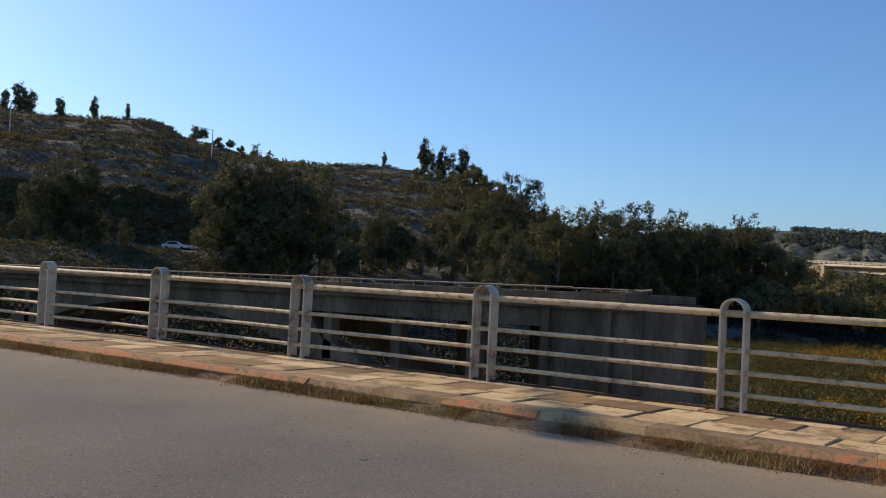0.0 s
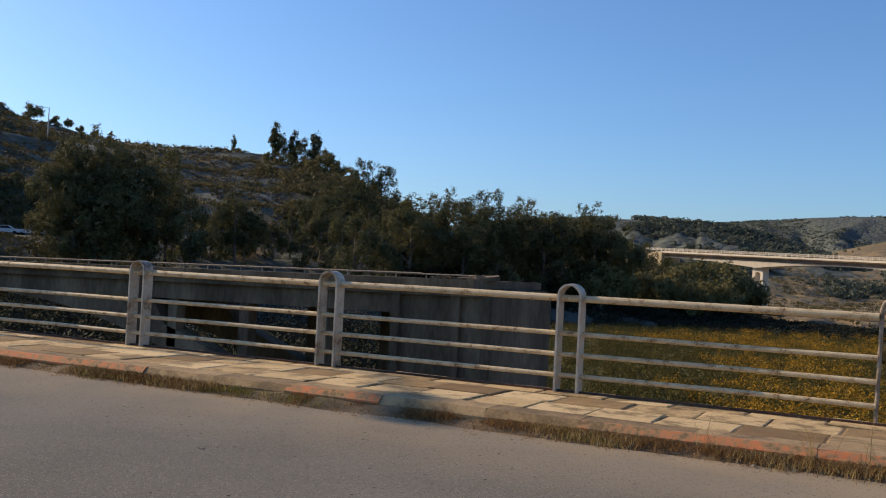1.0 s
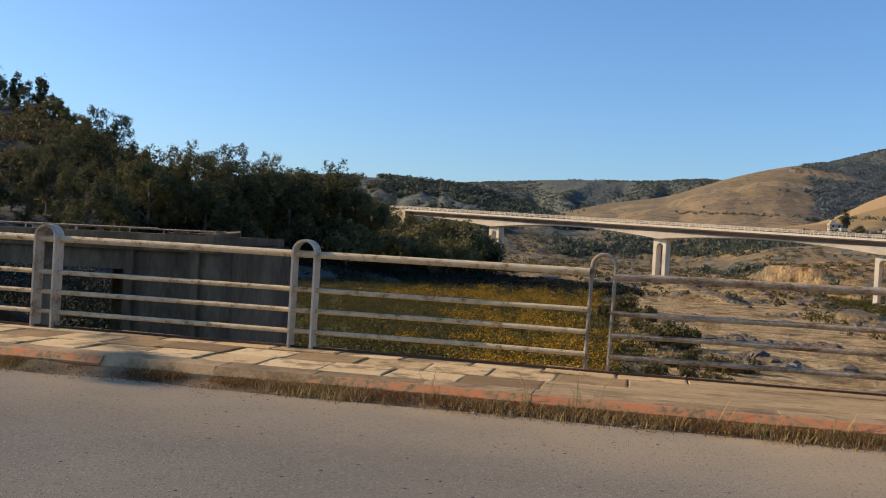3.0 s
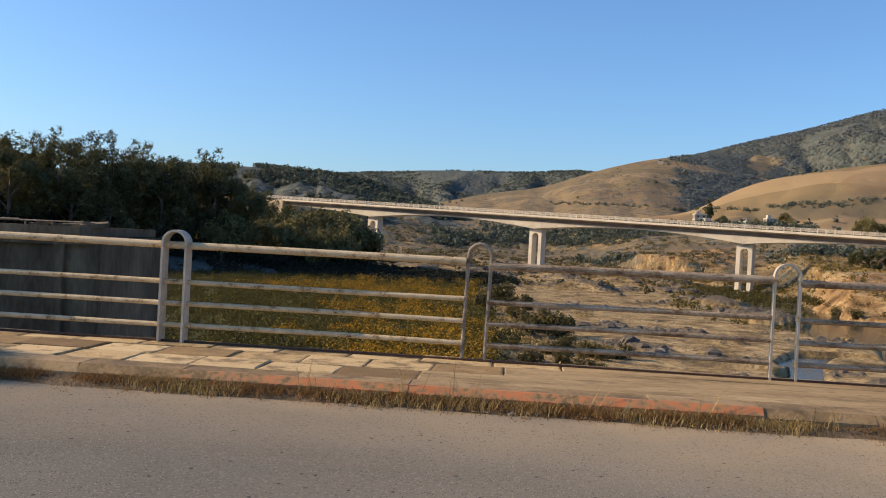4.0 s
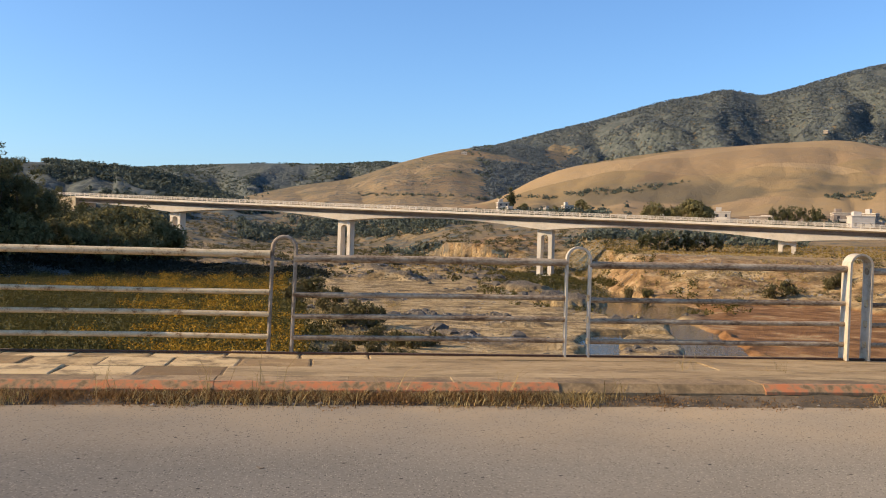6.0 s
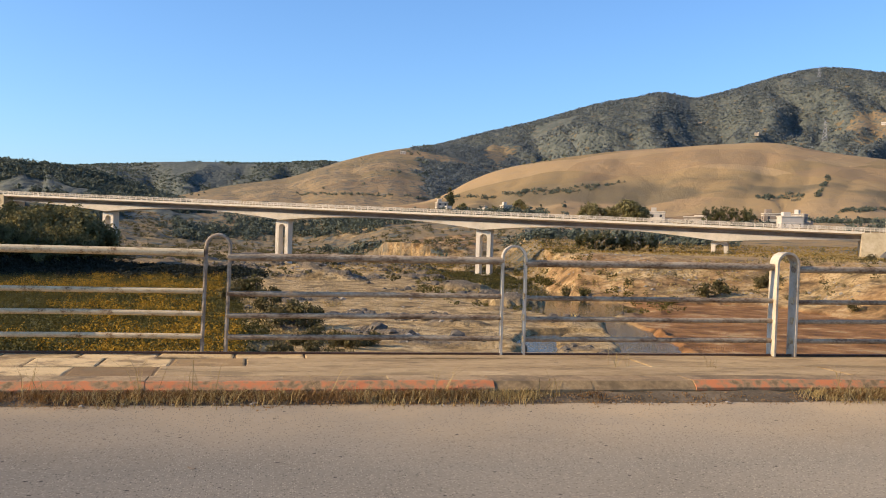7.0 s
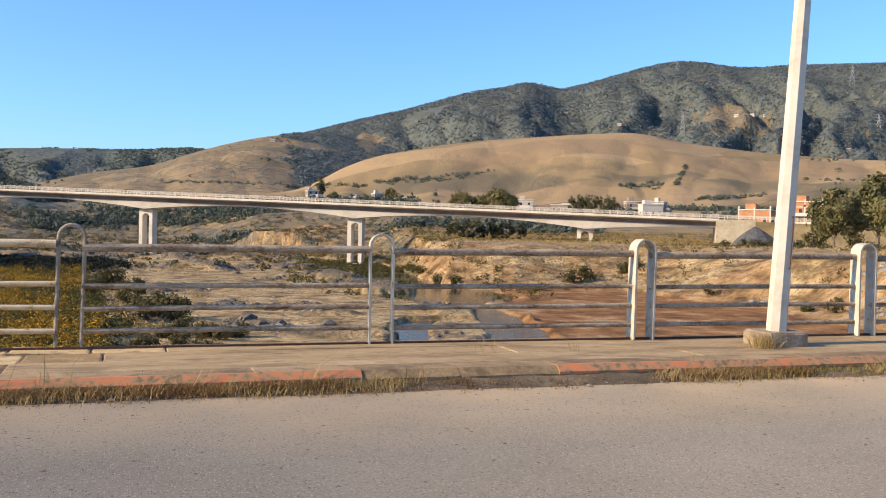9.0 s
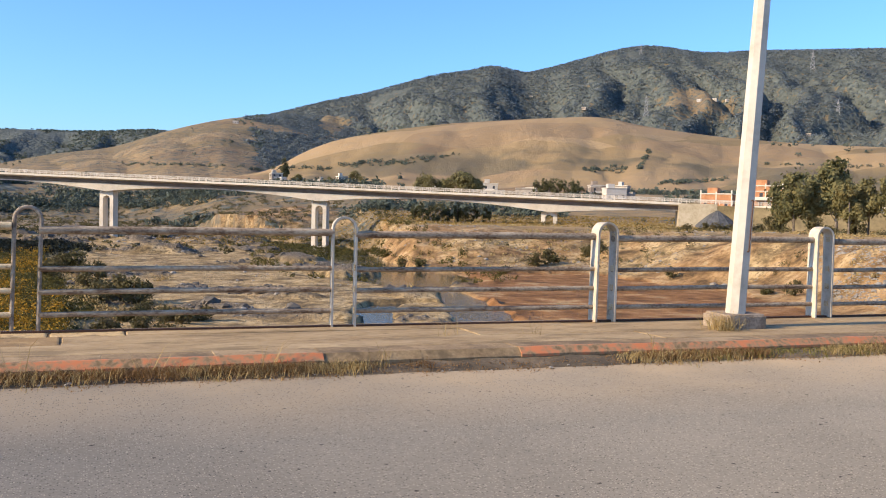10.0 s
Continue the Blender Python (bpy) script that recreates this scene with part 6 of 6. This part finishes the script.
for az, r, s in ((36.8, 205, 0.9), (37.5, 208, 0.8), (38.3, 204, 1.0), (39.2, 206, 0.9), (39.9, 200, 1.1), (40.4, 190, 0.9), (42.3, 190, 1.0), (42.9, 186, 0.8), (44.3, 184, 0.9), (35.2, 215, 0.7), (36.1, 212, 0.6)):
    plant(bush_protos, az, r, s, sink=0.1)


# ---- vehicles on the hill road ----
car_white = surface("white_car_paint", [(0.66, 0.67, 0.68), (0.76, 0.77, 0.78)], 1.0, 0.3, 0.0)
tyre_rubber = surface("tyre_rubber", [(0.015, 0.015, 0.015), (0.03, 0.03, 0.03)], 6.0, 0.9, 0.2)


def car(name, az, r, heading, length, height_m, cab, label):
    x, y = at(az, r)
    thing = empty(name, pose(x, y, height(x, y) + 0.05, 0, 0, heading), label, "car")
    w, h = 0.85, height_m
    L = length / 2
    if cab == "saloon":
        line = [(-L, 0.35), (-L, 0.85), (-L * 0.75, 0.98), (-L * 0.45, h), (L * 0.15, h), (L * 0.5, 0.95), (L * 0.97, 0.8), (L, 0.4)]
        glass = [(-L * 0.66, 0.98), (-L * 0.42, h - 0.08), (L * 0.13, h - 0.08), (L * 0.42, 0.96)]
    else:
        line = [(-L, 0.4), (-L, 0.95), (-L * 0.1, 0.95), (-L * 0.05, h), (L * 0.45, h), (L * 0.65, 1.0), (L, 0.9), (L, 0.4)]
        glass = [(0.0, 1.0), (0.0, h - 0.1), (L * 0.42, h - 0.1), (L * 0.58, 1.0)]
    for nm, prof, hw, mt in (("body", line, w, car_white), ("side_window", glass, w + 0.012, dark_glass)):
        bm = bmesh.new()
        a = [bm.verts.new((px, -hw, pz)) for px, pz in prof]
        b = [bm.verts.new((px, hw, pz)) for px, pz in prof]
        bm.faces.new(a)
        bm.faces.new(b[::-1])
        for k in range(len(prof)):
            j = (k + 1) % len(prof)
            bm.faces.new((a[k], b[k], b[j], a[j]))
        bmesh.ops.recalc_face_normals(bm, faces=bm.faces)
        part(nm, bm, mt, thing)
    for px in (-L * 0.62, L * 0.62):
        for sy in (-1, 1):
            bm = bmesh.new()
            tube(bm, (px, sy * (w - 0.18), 0.31), (px, sy * (w + 0.02), 0.31), 0.31, n=16)
            part("wheel", bm, tyre_rubber, thing)
    return thing


car("car", -51.75, 172.5, 38, 4.4, 1.45, "saloon", "white saloon car parked on the hillside road")
car("pickup_truck", -50.55, 172.5, 38, 4.6, 1.75, "pickup", "white pickup truck parked behind a car")

# ---- poles and pylons ----
grey_metal = surface("galvanised_steel", [(0.28, 0.28, 0.28), (0.42, 0.42, 0.42)], 1.0, 0.5, 0.0, metal=0.4)


def utility_pole(az, r, h, label="grey utility pole with a street light on the hillside"):
    x, y = at(az, r)
    thing = empty("utility_pole", pose(x, y, height(x, y) - 0.3, 0, 0, -az), label, "pole", "utility poles on the hill")
    bm = bmesh.new()
    tube(bm, (0, 0, 0), (0, 0, h), 0.16, 0.1, 8)
    part("mast", bm, grey_metal, thing)
    bm = bmesh.new()
    tube(bm, (0, 0, h - 0.2), (-1.8, 0, h + 0.1), 0.06, 0.05, 6)
    box(bm, -2.4, -1.7, -0.15, 0.15, h, h + 0.2, 0.03)
    part("arm", bm, grey_metal, thing)


utility_pole(-60.9, 250, 8.5)
utility_pole(-50.0, 258, 8.5)


def pylon(az, el_top, r, h):
    x, y = at(az, r)
    z = 1.03 + r * TAN(radians(el_top)) - h
    z = min(z, height(x, y))
    thing = empty("power_pylon", pose(x, y, z, 0, 0, -az), "grey steel lattice power pylon on the mountain", "pylon", "pylons on the mountain")
    bm = bmesh.new()
    w = h * 0.11
    for sx in (-1, 1):
        for sy in (-1, 1):
            tube(bm, (sx * w, sy * w, 0), (sx * w * 0.12, sy * w * 0.12, h), 0.35, 0.2, 4)
    for k in range(6):
        a, b = 1 - k / 6.5, 1 - (k + 1) / 6.5
        for sy in (-1, 1):
            tube(bm, (-w * a, sy * w * a, h * k / 6.5), (w * b, sy * w * b, h * (k + 1) / 6.5), 0.2, n=4)
            tube(bm, (w * a, sy * w * a, h * k / 6.5), (-w * b, sy * w * b, h * (k + 1) / 6.5), 0.2, n=4)
    part("tower", bm, grey_metal, thing)
    for q in (0.72, 0.85, 0.97):
        bm = bmesh.new()
        tube(bm, (-w * 1.1, 0, h * q), (w * 1.1, 0, h * q), 0.3, n=4)
        part("cross_arm", bm, grey_metal, thing)


pylon(32.2, 10.3, 2450, 58)
pylon(41.7, 9.75, 2350, 58)
pylon(32.6, 7.6, 1900, 42)
pylon(43.1, 7.0, 1900, 46)
for az, el in ((25.8, 7.2), (35.6, 7.0), (36.5, 7.05), (37.2, 6.95), (29.0, 6.5), (45.6, 6.6), (8.3, 5.2), (41.6, 5.0)):
    house(az, on_slope(az, el, 1200), 9, 7, 4, tree_rng.uniform(-30, 30), None, "white house among the trees high on the slope")

# ---- hedges and a gully of bushes on the tan hill ----
for name, a0, e0, a1, e1, n in (("hedge", 18.8, 3.3, 21.6, 3.75, 26), ("hedge", 29.0, 2.95, 31.6, 3.0, 40), ("hedge", 14.5, 2.9, 19.0, 3.2, 70), ("hedge", 32.3, 3.0, 32.9, 4.1, 36), ("hedge", 33.5, 2.2, 37.5, 2.5, 60), ("hedge", 9.0, 2.5, 14.0, 2.7, 70), ("hedge", 39.0, 3.4, 46.5, 3.2, 30), ("hedge", 2.0, 2.6, 9.0, 2.7, 60)):
    g = np.random.default_rng(int(a0 * 10))
    us = np.linspace(0, 1, 7)
    rr = [on_slope(a0 + (a1 - a0) * u, e0 + (e1 - e0) * u) for u in us]
    u = g.uniform(0, 1, n)
    az, r = np.radians(a0 + (a1 - a0) * u + g.normal(size=n) * 0.05), np.interp(u, us, rr) + g.normal(size=n) * 5
    x, y = VX + r * np.sin(az), VY + r * np.cos(az)
    pts = np.stack([x, y, land(x, y)[0] - 0.5, g.uniform(0.5, 1.3, n)], 1)
    stuff(name, "dark hedge of bushes across the dry brown hillside", "hedge", cards(pts, 34, 2.0, 1.4, 0.6, 30), wood_leaf)

# ---- small things on the road ----
for x, y, a in ((-1.03, -3.80, 20.0), (2.79, -3.61, -40.0)):
    bm = bmesh.new()
    bmesh.ops.create_grid(bm, x_segments=4, y_segments=2, size=0.5)
    for v in bm.verts:
        v.co = Vector((v.co.x * 0.05, v.co.y * 0.022 * (1 - 1.6 * abs(v.co.x)), 0.006 + 0.016 * v.co.x ** 2 - 0.008 * abs(v.co.y)))
    ob = part("dead_leaf", bm, bark)
    ob.matrix_world = pose(x, y, ROAD_Z, 0, 0, a)
    sol = ob.modifiers.new("thick", "SOLIDIFY")
    sol.thickness = 0.003
    tagged(ob, "curled brown leaf lying on the asphalt", "leaf")
scatter("kerb_pebbles", "pale pebbles and chips in the dirt by the kerb", "pebbles", np.array([(x, KERB_Y - 0.12 - 0.12 * q, ROAD_Z + 0.012, 1.0) for x, q in zip(np.random.default_rng(9).uniform(-12, 13, 120), np.random.default_rng(8).uniform(0, 1.6, 120))]), lambda g, s: rock(g, g.choice([0.007, 0.012, 0.022], p=[0.6, 0.3, 0.1])), stone_grey)
